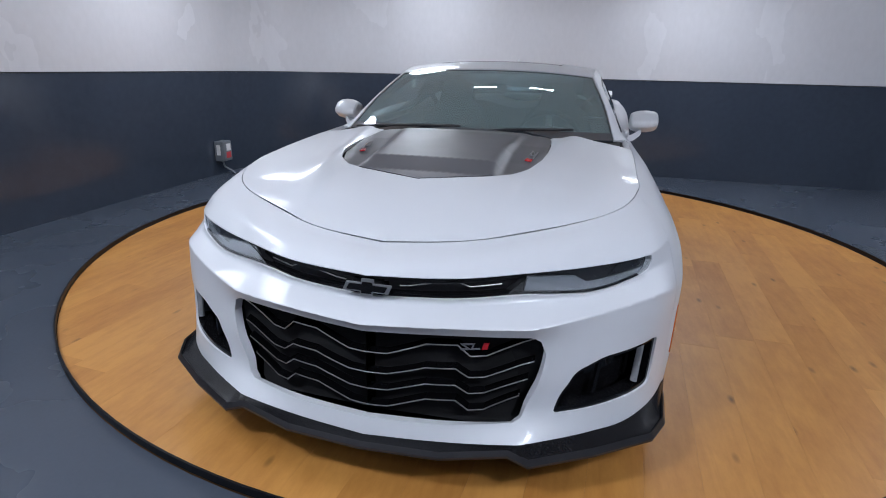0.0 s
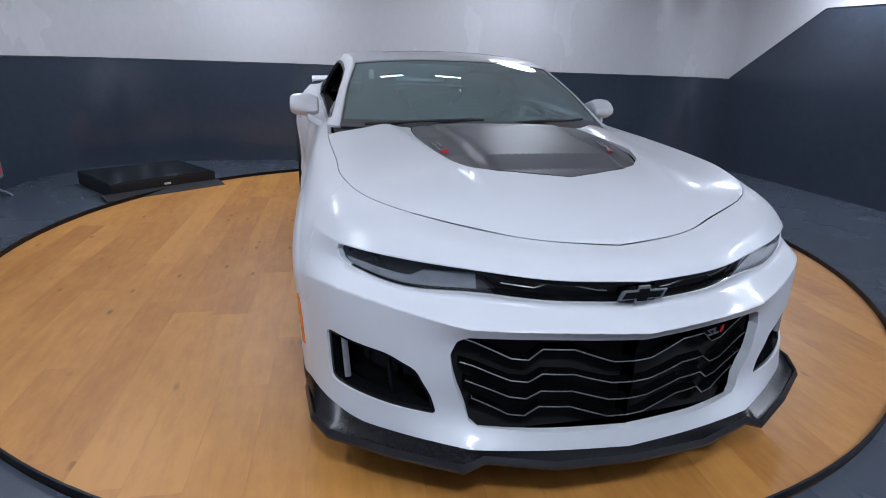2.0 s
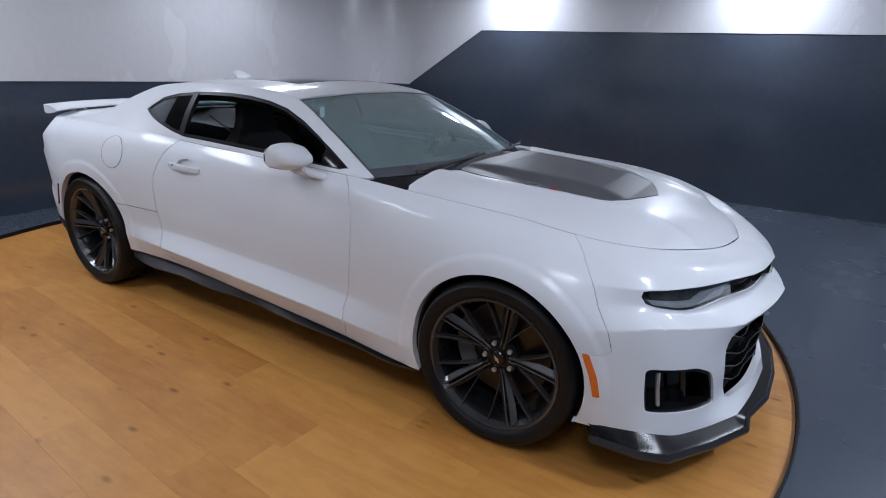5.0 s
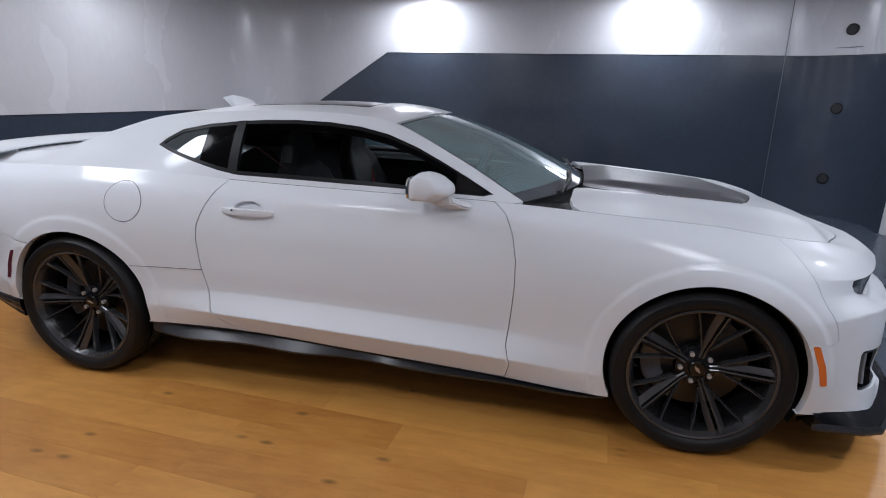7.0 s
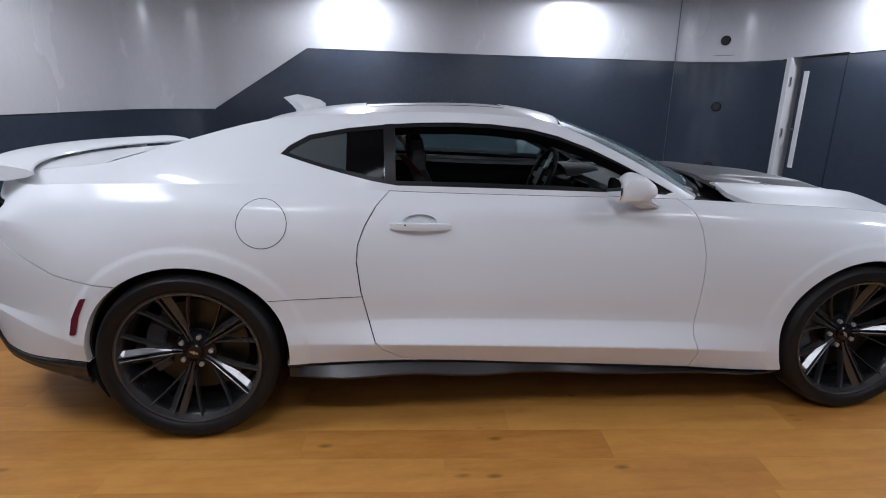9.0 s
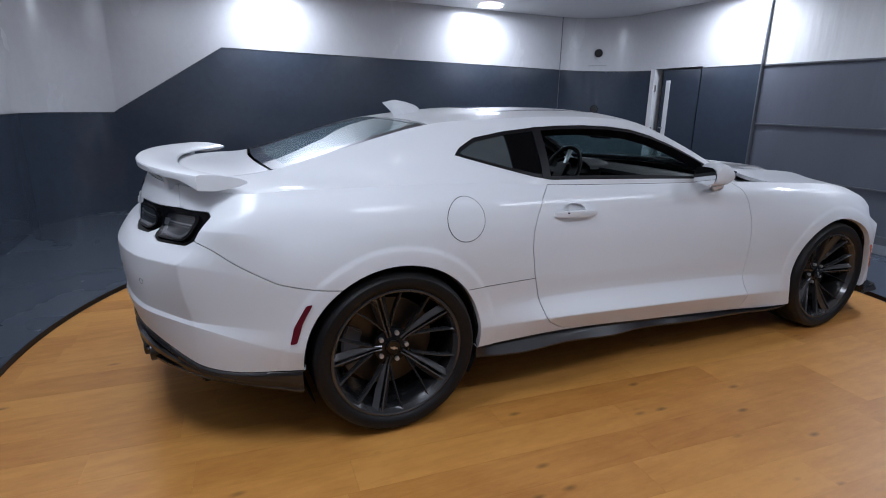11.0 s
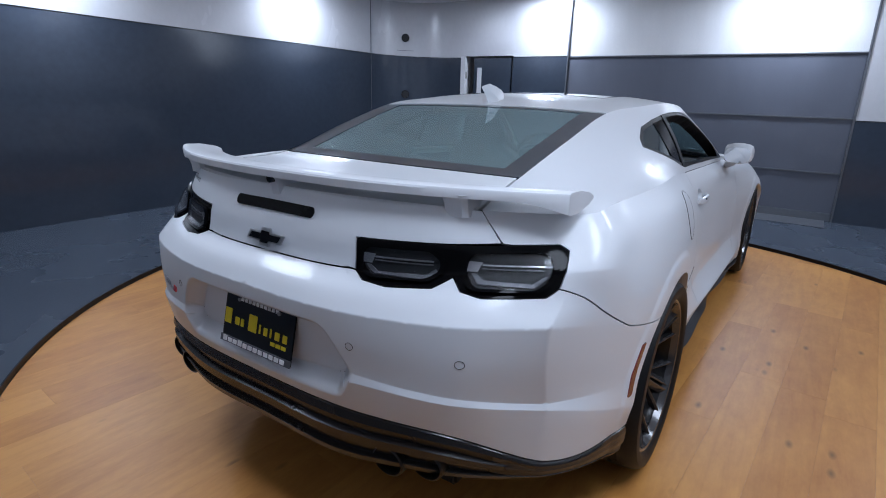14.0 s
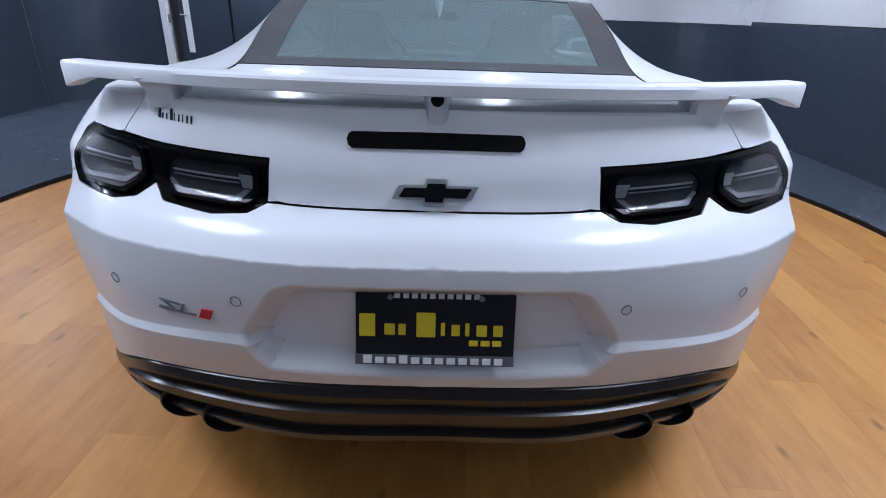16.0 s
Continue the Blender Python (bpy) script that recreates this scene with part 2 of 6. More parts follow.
def part(name, bm, mat, parent=None, label="", smooth=False, bevel=0.0, seg=2):
    """Links a bmesh as one mesh object under a thing or a part."""
    bmesh.ops.recalc_face_normals(bm, faces=bm.faces[:])
    if bevel:
        sharp = [e for e in bm.edges if len(e.link_faces) == 2 and e.calc_face_angle(0) > 0.5]
        bmesh.ops.bevel(bm, geom=sharp, offset=bevel, segments=seg, affect="EDGES", clamp_overlap=True)
    me = bpy.data.meshes.new(name)
    bm.to_mesh(me)
    bm.free()
    me.materials.append(mat)
    if smooth:
        me.shade_smooth()
        me.set_sharp_from_angle(angle=radians(35))
    ob = new(name, me)
    if parent:
        ob.parent = parent
    return tagged(ob, label) if label else ob


def box(x0, x1, y0, y1, z0, z1, bm=None, m=None):
    bm = bm or bmesh.new()
    made = bmesh.ops.create_cube(bm, size=1)["verts"]
    for v in made:
        v.co = Vector(((x0 + x1) / 2 + v.co.x * (x1 - x0), (y0 + y1) / 2 + v.co.y * (y1 - y0), (z0 + z1) / 2 + v.co.z * (z1 - z0)))
        if m:
            v.co = m @ v.co
    return bm


def disc(radius, depth, m, bm=None, seg=32, r2=None):
    """A cylinder or cone along its own z, placed by m."""
    bm = bm or bmesh.new()
    bmesh.ops.create_cone(bm, cap_ends=True, segments=seg, radius1=radius, radius2=radius if r2 is None else r2, depth=depth, matrix=m)
    return bm


def lathe(profile, seg=64, bm=None, m=None, closed=False):
    """Turns a profile of (radius, y) about the y axis."""
    bm = bm or bmesh.new()
    rings = []
    for r, y in profile:
        ring = [bm.verts.new((r * math.cos(2 * math.pi * i / seg), y, r * math.sin(2 * math.pi * i / seg))) for i in range(seg)]
        if m:
            for v in ring:
                v.co = m @ v.co
        rings.append(ring)
    pairs = list(zip(rings, rings[1:])) + ([(rings[-1], rings[0])] if closed else [])
    for a, b in pairs:
        for i in range(seg):
            bm.faces.new((a[i], a[(i + 1) % seg], b[(i + 1) % seg], b[i]))
    return bm


def prism(outline, axis, lo, hi, bm=None, m=None):
    """Extrudes a flat outline along an axis: 'x' takes (y, z), 'y' takes (x, z), 'z' takes (x, y)."""
    bm = bm or bmesh.new()

    def at(p, d):
        v = {"x": (d, p[0], p[1]), "y": (p[0], d, p[1]), "z": (p[0], p[1], d)}[axis]
        return m @ Vector(v) if m else Vector(v)
    a = [bm.verts.new(at(p, lo)) for p in outline]
    b = [bm.verts.new(at(p, hi)) for p in outline]
    bm.faces.new(a)
    bm.faces.new(b[::-1])
    n = len(outline)
    for i in range(n):
        bm.faces.new((a[i], b[i], b[(i + 1) % n], a[(i + 1) % n]))
    return bm


def loft(rows, bm=None, closed=False, caps=False):
    """Joins rows of points, all of one length, by quads; closed joins each row's ends."""
    bm = bm or bmesh.new()
    grid = [[bm.verts.new(p) for p in row] for row in rows]
    for a, b in zip(grid, grid[1:]):
        n = len(a)
        for i in range(n if closed else n - 1):
            bm.faces.new((a[i], a[(i + 1) % n], b[(i + 1) % n], b[i]))
    if caps and closed:
        bm.faces.new(grid[0][::-1])
        bm.faces.new(grid[-1])
    return bm


def sweep(points, radius, bm=None, seg=8, flat=1.0):
    """A round or flattened bar along a line of points."""
    pts = [Vector(p) for p in points]
    rows = []
    for i, p in enumerate(pts):
        d = (pts[min(i + 1, len(pts) - 1)] - pts[max(i - 1, 0)]).normalized()
        a = d.cross(Vector((0, 0, 1)))
        a = a.normalized() if a.length > 1e-4 else Vector((1, 0, 0))
        b = d.cross(a).normalized()
        rows.append([p + radius * (math.cos(t) * a + flat * math.sin(t) * b) for t in (2 * math.pi * k / seg for k in range(seg))])
    return loft(rows, bm, closed=True, caps=True)


def spline(keys):
    """A smooth curve through rows of (t, value, value ...), as a function of an array of t."""
    k = np.array(keys, float)
    t, v = k[:, 0], k[:, 1:]
    h = np.diff(t)
    d = np.diff(v, axis=0) / h[:, None]
    m = np.empty_like(v)
    m[1:-1] = (h[1:, None] * d[:-1] + h[:-1, None] * d[1:]) / (h[1:] + h[:-1])[:, None]
    m[0], m[-1] = d[0], d[-1]

    def at(q):
        q = np.clip(np.atleast_1d(np.asarray(q, float)), t[0], t[-1])
        i = np.clip(np.searchsorted(t, q, side="right") - 1, 0, len(t) - 2)
        u = ((q - t[i]) / h[i])[:, None]
        return ((2 * u**3 - 3 * u**2 + 1) * v[i] + (u**3 - 2 * u**2 + u) * h[i][:, None] * m[i]
                + (-2 * u**3 + 3 * u**2) * v[i + 1] + (u**3 - u**2) * h[i][:, None] * m[i + 1])
    return at

# ---------------------------------------------------------------- the room
X0, X1, Y0, Y1 = -3.7, 4.15, -3.6, 4.65
GZ = -0.026    # top of the turntable, where the tyres stand
FLOOR_Z = GZ - 0.006
WALL_T = 0.16


def arc(cx, cy, r, a0, a1, n=14):
    return [(cx + r * math.cos(radians(a0 + (a1 - a0) * i / n)), cy + r * math.sin(radians(a0 + (a1 - a0) * i / n))) for i in range(n + 1)]


def line(a, b, n):
    return [(a[0] + (b[0] - a[0]) * i / n, a[1] + (b[1] - a[1]) * i / n) for i in range(n + 1)]


def strip(points, z_lo, z_hi, near, far, bm=None):
    """A slab that follows points on the plan, between two distances outside the inner face; heights may be lists."""
    n = len(points)
    lo = z_lo if isinstance(z_lo, list) else [z_lo] * n
    hi = z_hi if isinstance(z_hi, list) else [z_hi] * n
    rows = []
    for i, p in enumerate(points):
        a, b = Vector(points[max(i - 1, 0)]), Vector(points[min(i + 1, n - 1)])
        d = (b - a).normalized()
        out = Vector((d.y, -d.x))
        q, r = Vector(p) + out * near, Vector(p) + out * far
        rows.append([(q.x, q.y, lo[i]), (q.x, q.y, hi[i]), (r.x, r.y, hi[i]), (r.x, r.y, lo[i])])
    return loft(rows, bm, closed=True, caps=True)


def wall(name, points, label, band=None, upper_from=-0.04):
    """A wall with a slate lower panel, 6 mm proud of the white one, and a thin black edge along its top."""
    w = part(name, strip(points, upper_from, CEIL, 0.0, WALL_T), WALL_WHITE, smooth=True)
    tagged(w, label, "wall", kind="structure")
    if band:
        tops = [band] * len(points) if not isinstance(band, list) else band
        part("lower_panel", strip(points, -0.036, tops, -0.006, -0.001), WALL_DARK, w, "glossy slate-blue lower wall panel", smooth=True)
        part("panel_edge", strip(points, [t + 0.001 for t in tops], [t + 0.009 for t in tops], -0.009, -0.001), TRIM_BLACK, w)
    return w


LOW, HIGH = 1.13, 1.80
# plan runs counter-clockwise seen from above: front wall, left wall, rear wall, right wall
wall("wall_front_left", line((X1, 1.787), (X1, 2.62), 2), "white wall beside the roll-up door with slate lower panel", HIGH)
wall("wall_front_corner_upper", line((X1, 2.62), (X1, 3.52), 2), "white wall over the narrow side door", None, 1.825)
wall("wall_corner_front_left", line((X1, 3.52), (X1, 3.8), 2)[:-1] + arc(3.3, 3.8, 0.85, 0, 90), "rounded white corner wall with round black vents and slate lower panel",
     [HIGH + 0.03 * i / 16 for i in range(17)])
left_x = [3.3, 2.0, 0.5, -0.8, -1.7, -2.92]
wall("wall_left", [(x, Y1) for x in left_x], "long white glossy wall with slate lower panel stepping up along a slant",
     [1.83, 1.85, 1.87, 1.89, 1.905, LOW + 0.01])
wall("wall_corner_rear_left", arc(-2.9, 3.85, 0.8, 90, 180), "rounded white corner wall with slate lower panel", LOW)
wall("wall_rear", line((X0, 3.85), (X0, -2.2), 8), "white glossy rear wall with slate lower panel", LOW)
wall("wall_corner_rear_right", arc(-2.3, -2.2, 1.4, 180, 270), "rounded white corner wall with slate lower panel", LOW)
wall("wall_right", line((-2.3, Y0), (3.35, Y0), 8), "white glossy wall with slate lower panel", LOW)
wall("wall_corner_front_right", arc(3.35, -2.8, 0.8, 270, 360), "rounded white corner wall with slate lower panel", LOW - 0.04)
wall("wall_front_right", line((X1, -2.8), (X1, -1.56), 3), "white front wall with slate lower panel beside the roll-up door", LOW - 0.04)
wall("wall_over_door", line((X1, -1.562), (X1, 1.787), 2), "white wall over the roll-up door", None, 2.56)
# faint upright joints between the wall panels
for jx, jy, ang, lab in [(3.31, Y1 - 0.008, 0, "panel joint")]:
    bm = box(-0.004, 0.004, -0.004, 0.003, 0.0, CEIL)
    j = part("trim_joint", bm, TRIM_GREY)
    j.matrix_world = pose(jx, jy, 0, 0, 0, ang)
    tagged(j, "thin grey upright joint strip between wall panels", "trim", kind="structure")

cl = part("ceiling", box(X0 - 0.3, X1 + 1.4, Y0 - 0.3, Y1 + 0.3, CEIL, CEIL + 0.12), CEILING)
tagged(cl, "plain white ceiling with recessed round lamps", "ceiling", kind="structure")

DISC_X, DISC_Y, DISC_R = -0.315, -0.014, 2.769
fl_bm = bmesh.new()
# floor: one sheet with a round well for the turntable
ring_in = [(DISC_X + (DISC_R + 0.006) * math.cos(t), DISC_Y + (DISC_R + 0.006) * math.sin(t)) for t in (2 * math.pi * i / 128 for i in range(128))]


def to_square(p):
    dx, dy = p[0] - DISC_X, p[1] - DISC_Y
    k = min((5.9 if dx > 0 else 3.7) / abs(dx) if abs(dx) > 1e-6 else 1e9, (5.0 if dy > 0 else 3.9) / abs(dy) if abs(dy) > 1e-6 else 1e9)
    return (DISC_X + dx * k, DISC_Y + dy * k)


loft([[(x, y, FLOOR_Z) for x, y in ring_in + ring_in[:1]], [(*to_square(p), FLOOR_Z) for p in ring_in + ring_in[:1]]], fl_bm)
loft([[(x, y, FLOOR_Z) for x, y in ring_in + ring_in[:1]], [(x, y, -0.16) for x, y in ring_in + ring_in[:1]]], fl_bm)
floor = part("floor", fl_bm, FLOOR)
tagged(floor, "glossy slate-blue epoxy floor with small specks", "floor", kind="structure")

# turntable deck under the planks, with a black rubber edge
deck_bm = disc(DISC_R - 0.004, 0.1, pose(DISC_X, DISC_Y, GZ - 0.058), seg=160)
turntable = part("turntable", deck_bm, SUBFLOOR)
tagged(turntable, "round wooden turntable of honey-coloured laminate planks", "turntable")
part("rubber_edge", lathe([(DISC_R - 0.003, -0.03), (DISC_R + 0.005, -0.03), (DISC_R + 0.005, -0.001), (DISC_R - 0.003, -0.001)], 160,
                          m=pose(DISC_X, DISC_Y, GZ, 90) @ Matrix.Scale(-1, 4, (0, 1, 0)), closed=True), TRIM_BLACK, turntable, "thin black rubber edge")

# round lamps in the ceiling
first = None
for lx, ly, watts, size in DOWNLIGHTS:
    if first is None:
        first = new("downlight")
        tagged(first, "round white recessed ceiling downlight, switched on", "ceiling light", "downlights")
        part("trim_ring", lathe([(0.17, -0.012), (0.195, -0.010), (0.200, 0.0), (0.17, 0.0)], 40, m=pose(0, 0, 0, 90), closed=True), POST_WHITE, first, smooth=True)
        part("diffuser", disc(0.169, 0.006, pose(0, 0, 0.006), seg=40), LED, first, "glowing round diffuser")
        first.matrix_world = pose(lx, ly, CEIL - 0.012)
    elif size == 1:
        copy_thing(first, pose(lx, ly, CEIL - 0.012))
    else:
        # wide lamp added out of view to soften shadows and highlights
        wide = new("ceiling_panel_lamp")
        tagged(wide, "wide round white fill lamp added out of view, switched on", "ceiling light", "wide ceiling lamps")
        part("trim_ring", lathe([(0.395, -0.012), (0.42, -0.010), (0.425, 0.0), (0.395, 0.0)], 48, m=pose(lx, ly, CEIL - 0.012, 90), closed=True), POST_WHITE, wide, smooth=True)
        part("diffuser", disc(0.394, 0.006, pose(lx, ly, CEIL - 0.006), seg=48), LED_FILL, wide, "glowing round diffuser")
# two short slim lamps in a row above the car's rear
for y0, y1 in ((-0.52, -0.22), (0.20, 0.52)):
    tube = new("strip_lamp")
    tagged(tube, "short slim white ceiling strip lamp, switched on", "ceiling light", "strip lamps")
    part("housing", box(-1.125, -1.075, y0 - 0.01, y1 + 0.01, CEIL - 0.03, CEIL + 0.002), POST_WHITE, tube, bevel=0.004)
    part("diffuser", box(-1.117, -1.083, y0, y1, CEIL - 0.034, CEIL - 0.029), STRIP_LED, tube, "glowing diffuser", bevel=0.001)
# roll-up door in the front wall
roll = new("door_1")
tagged(roll, "closed roll-up door with white upper and grey lower curtain sections", "door", kind="structure")
DY0, DY1 = -1.54, 1.765
for z0, z1, mat, nm in [(0.06, 0.500, DOOR_GREY, "grey_section"), (0.52, 1.105, DOOR_GREY, "grey_section"), (1.125, 1.785, DOOR_GREY, "grey_section"), (1.805, 2.56, DOOR_FABRIC, "white_section")]:
    rows = []
    for i in range(41):
        y = DY0 + (DY1 - DY0) * i / 40
        w = 0.004 * math.sin(y * 9 + z0 * 7) + 0.003 * math.sin(y * 23 + z0)
        rows.append([(X1 + 0.03 + w * f, y, z0 + (z1 - z0) * k / 6) for k, f in enumerate((0, 0.7, 1.1, 0.5, 1.0, 0.6, 0))] +
                    [(X1 + 0.06, y, z1), (X1 + 0.06, y, z0)])
    part(nm, loft(rows, closed=True, caps=True), mat, roll, smooth=True)
for z in (0.51, 1.115, 1.795):
    part("rib", box(X1 + 0.012, X1 + 0.06, DY0, DY1, z - 0.009, z + 0.009), TRIM_GREY, roll, "grey stiffening rib", bevel=0.004)
part("bottom_bar", box(X1 + 0.005, X1 + 0.07, DY0, DY1, -0.034, 0.06), TRIM_GREY, roll, "grey bottom bar", bevel=0.008)
for y in (DY0 - 0.012, DY1 + 0.012):
    part("side_rail", box(X1 - 0.010, X1 + 0.09, y - 0.010, y + 0.010, -0.04, 2.56), TRIM_GREY, roll, "upright grey guide rail", bevel=0.004)
sill = part("door_sill", box(X1 - 0.42, X1 + 0.02, DY0 + 0.05, DY1, FLOOR_Z - 0.002, FLOOR_Z + 0.008), TRIM_GREY, bevel=0.003)
tagged(sill, "flat grey metal threshold plate before the roll-up door", "threshold", kind="structure")

# narrow side door, ajar, with a white post
door = new("door_2")
tagged(door, "slate side door standing ajar beside a white post", "door", kind="structure")
leaf = part("leaf", box(X1 + 0.02, X1 + 0.06, 2.66, 3.30, -0.031, 1.80), WALL_DARK, door, bevel=0.003)
part("light_strip", box(X1 + 0.012, X1 + 0.019, 3.16, 3.235, 0.55, 1.66), POST_WHITE, leaf, "pale upright strip")
part("door_handle", sweep([(X1 + 0.018, 3.26, 1.0), (X1 - 0.03, 3.26, 1.0), (X1 - 0.03, 3.18, 1.0)], 0.009), STEEL, leaf, "steel lever handle", smooth=True)
part("post", box(X1 - 0.02, X1 + 0.14, 3.44, 3.52, -0.034, 1.825), POST_WHITE, door, "white metal door post", bevel=0.004)
for z in (0.25, 0.95, 1.55):
    part("hinge", box(X1 - 0.004, X1 + 0.012, 3.415, 3.445, z - 0.05, z + 0.05), STEEL, door, bevel=0.002)
back = part("wall_behind_door", box(X1 + 0.5, X1 + 0.56, 2.3, 3.9, -0.03, CEIL), WALL_WHITE)
tagged(back, "plain white wall seen through the gap of the side door", "wall", kind="structure")

# plates with round black vents on the rounded corner
def on_corner(a, z):
    return Matrix.Translation((3.3 + 0.842 * math.cos(radians(a)), 3.8 + 0.842 * math.sin(radians(a)), z)) @ pose(0, 0, 0, 90, 0, a + 90)


for z, dark in ((2.10, False), (1.24, True), (0.42, True)):
    v = new("wall_vent")
    tagged(v, "round black vent in a flat plate on the corner wall", "vent", "corner vents")
    m = on_corner(47, z)
    if not dark:
        for sx in (-0.30, 0.30):
            part("plate_edge", box(sx - 0.003, sx + 0.003, -0.19, 0.16, -0.004, 0.004, m=m), TRIM_GREY, v)
        part("plate_edge", box(-0.30, 0.30, -0.193, -0.187, -0.004, 0.004, m=m), TRIM_GREY, v)
    part("grille", disc(0.052, 0.02, m @ pose(0, 0, 0.002), seg=28), MATTE, v, "round black grille")
    part("collar", lathe([(0.052, -0.012), (0.062, -0.010), (0.062, 0.010), (0.052, 0.010)], 32, m=m @ pose(0, 0, 0, 90), closed=True), TRIM_BLACK, v)
    for sx, sz in ((-0.20, 0.03), (0.20, 0.03)):
        part("bolt", disc(0.011, 0.016, m @ pose(sx, sz, 0.002), seg=12), TRIM_BLACK, v)

# electrical box on the right wall
eb = new("electrical_box")
tagged(eb, "small grey electrical box with white and red stickers on wall", "electrical box")
bx, by = -1.955, Y0 + 0.006
part("case", box(bx - 0.085, bx + 0.085, by, by + 0.11, 0.13, 0.36), BOX_GREY, eb, bevel=0.006)
part("cover", box(bx - 0.075, bx + 0.075, by + 0.11, by + 0.118, 0.14, 0.35), BOX_GREY, eb, bevel=0.003)
part("white_sticker", box(bx - 0.055, bx + 0.02, by + 0.118, by + 0.120, 0.25, 0.33), WHITE_INK, eb)
part("red_sticker", box(bx - 0.055, bx + 0.03, by + 0.118, by + 0.120, 0.165, 0.235), LABEL_RED, eb)
part("side_sticker", box(bx + 0.085, bx + 0.087, by + 0.03, by + 0.08, 0.20, 0.32), WHITE_INK, eb)
part("switch_lever", box(bx - 0.125, bx - 0.086, by + 0.05, by + 0.065, 0.26, 0.285), TRIM_BLACK, eb, bevel=0.003)
part("conduit", sweep([(bx + 0.02, by + 0.05, 0.13), (bx + 0.01, by + 0.06, 0.06), (bx - 0.05, by + 0.12, 0.0), (bx - 0.06, by + 0.16, FLOOR_Z)], 0.011), BOX_GREY, eb, smooth=True)

# low black platform and its ramp at the turntable's edge
ramp = new("loading_ramp")
tagged(ramp, "low black platform with a thin ramp plate beside the turntable", "ramp")
rm = Matrix.Translation((-2.42, -2.42, FLOOR_Z)) @ pose(0, 0, 0, 0, 0, -54)
part("platform", box(-0.48, 0.50, -0.40, 0.40, 0.0, 0.125, m=rm), MATTE, ramp, bevel=0.006)
part("top_plate", box(-0.47, 0.49, -0.39, 0.39, 0.125, 0.130, m=rm), GLOSS, ramp, "scuffed glossy top plate")
part("ramp_plate", prism([(0.41, 0.045), (0.41, 0.0), (0.54, 0.0), (0.54, 0.010)], "x", -0.50, 0.58, m=rm), MATTE, ramp, "thin sloping ramp plate")
part("white_tag", box(-0.03, 0.03, 0.401, 0.404, 0.06, 0.078, m=rm), WHITE_INK, ramp)

# ---------------------------------------------------------------- surfaces of the car
# x forward, y to the car's left, z up; each station: nine points (x, y, z) from the sill up to the upper edge
STATIONS = [
    [(2.286, 0, 0.158), (2.270, 0, 0.212), (2.270, 0, 0.36), (2.272, 0, 0.512), (2.294, 0, 0.540), (2.207, 0, 0.591), (2.232, 0, 0.670), (2.200, 0, 0.698), (2.085, 0, 0.724)],
    [(2.258, 0.25, 0.160), (2.240, 0.25, 0.212), (2.238, 0.25, 0.36), (2.230, 0.25, 0.511), (2.252, 0.25, 0.543), (2.168, 0.25, 0.596), (2.192, 0.25, 0.674), (2.155, 0.25, 0.704), (2.036, 0.25, 0.738)],
    [(2.216, 0.478, 0.166), (2.172, 0.466, 0.210), (2.150, 0.50, 0.36), (2.152, 0.495, 0.495), (2.172, 0.49, 0.535), (2.090, 0.45, 0.603), (2.112, 0.45, 0.684), (2.070, 0.45, 0.722), (1.930, 0.45, 0.757)],
    [(2.106, 0.675, 0.176), (2.095, 0.670, 0.24), (2.085, 0.67, 0.36), (2.078, 0.672, 0.48), (2.078, 0.668, 0.568), (2.004, 0.645, 0.602), (2.010, 0.645, 0.694), (1.968, 0.635, 0.740), (1.845, 0.625, 0.792)],
    [(1.975, 0.845, 0.192), (1.965, 0.840, 0.26), (1.950, 0.844, 0.36), (1.942, 0.849, 0.48), (1.932, 0.850, 0.594), (1.882, 0.815, 0.646), (1.870, 0.815, 0.704), (1.832, 0.800, 0.748), (1.720, 0.735, 0.818)],
    [(1.785, 0.925, 0.212), (1.780, 0.930, 0.28), (1.770, 0.935, 0.37), (1.750, 0.938, 0.47), (1.735, 0.940, 0.57), (1.705, 0.922, 0.648), (1.685, 0.892, 0.715), (1.655, 0.848, 0.775), (1.578, 0.780, 0.841)],
]
for x, *yz in [
    (1.38, 0.925, 0.19, 0.935, 0.28, 0.942, 0.40, 0.947, 0.52, 0.947, 0.62, 0.935, 0.69, 0.910, 0.755, 0.865, 0.815, 0.788, 0.866),
    (1.00, 0.915, 0.176, 0.925, 0.27, 0.915, 0.38, 0.915, 0.50, 0.918, 0.60, 0.912, 0.68, 0.895, 0.76, 0.862, 0.84, 0.797, 0.890),
    (0.62, 0.900, 0.199, 0.938, 0.30, 0.890, 0.40, 0.890, 0.50, 0.888, 0.60, 0.880, 0.69, 0.863, 0.78, 0.840, 0.86, 0.785, 0.912),
    (0.00, 0.900, 0.240, 0.944, 0.335, 0.886, 0.43, 0.885, 0.53, 0.878, 0.63, 0.868, 0.72, 0.851, 0.80, 0.830, 0.87, 0.778, 0.930),
]:
    STATIONS.append([(x, yz[2 * k], yz[2 * k + 1]) for k in range(9)])
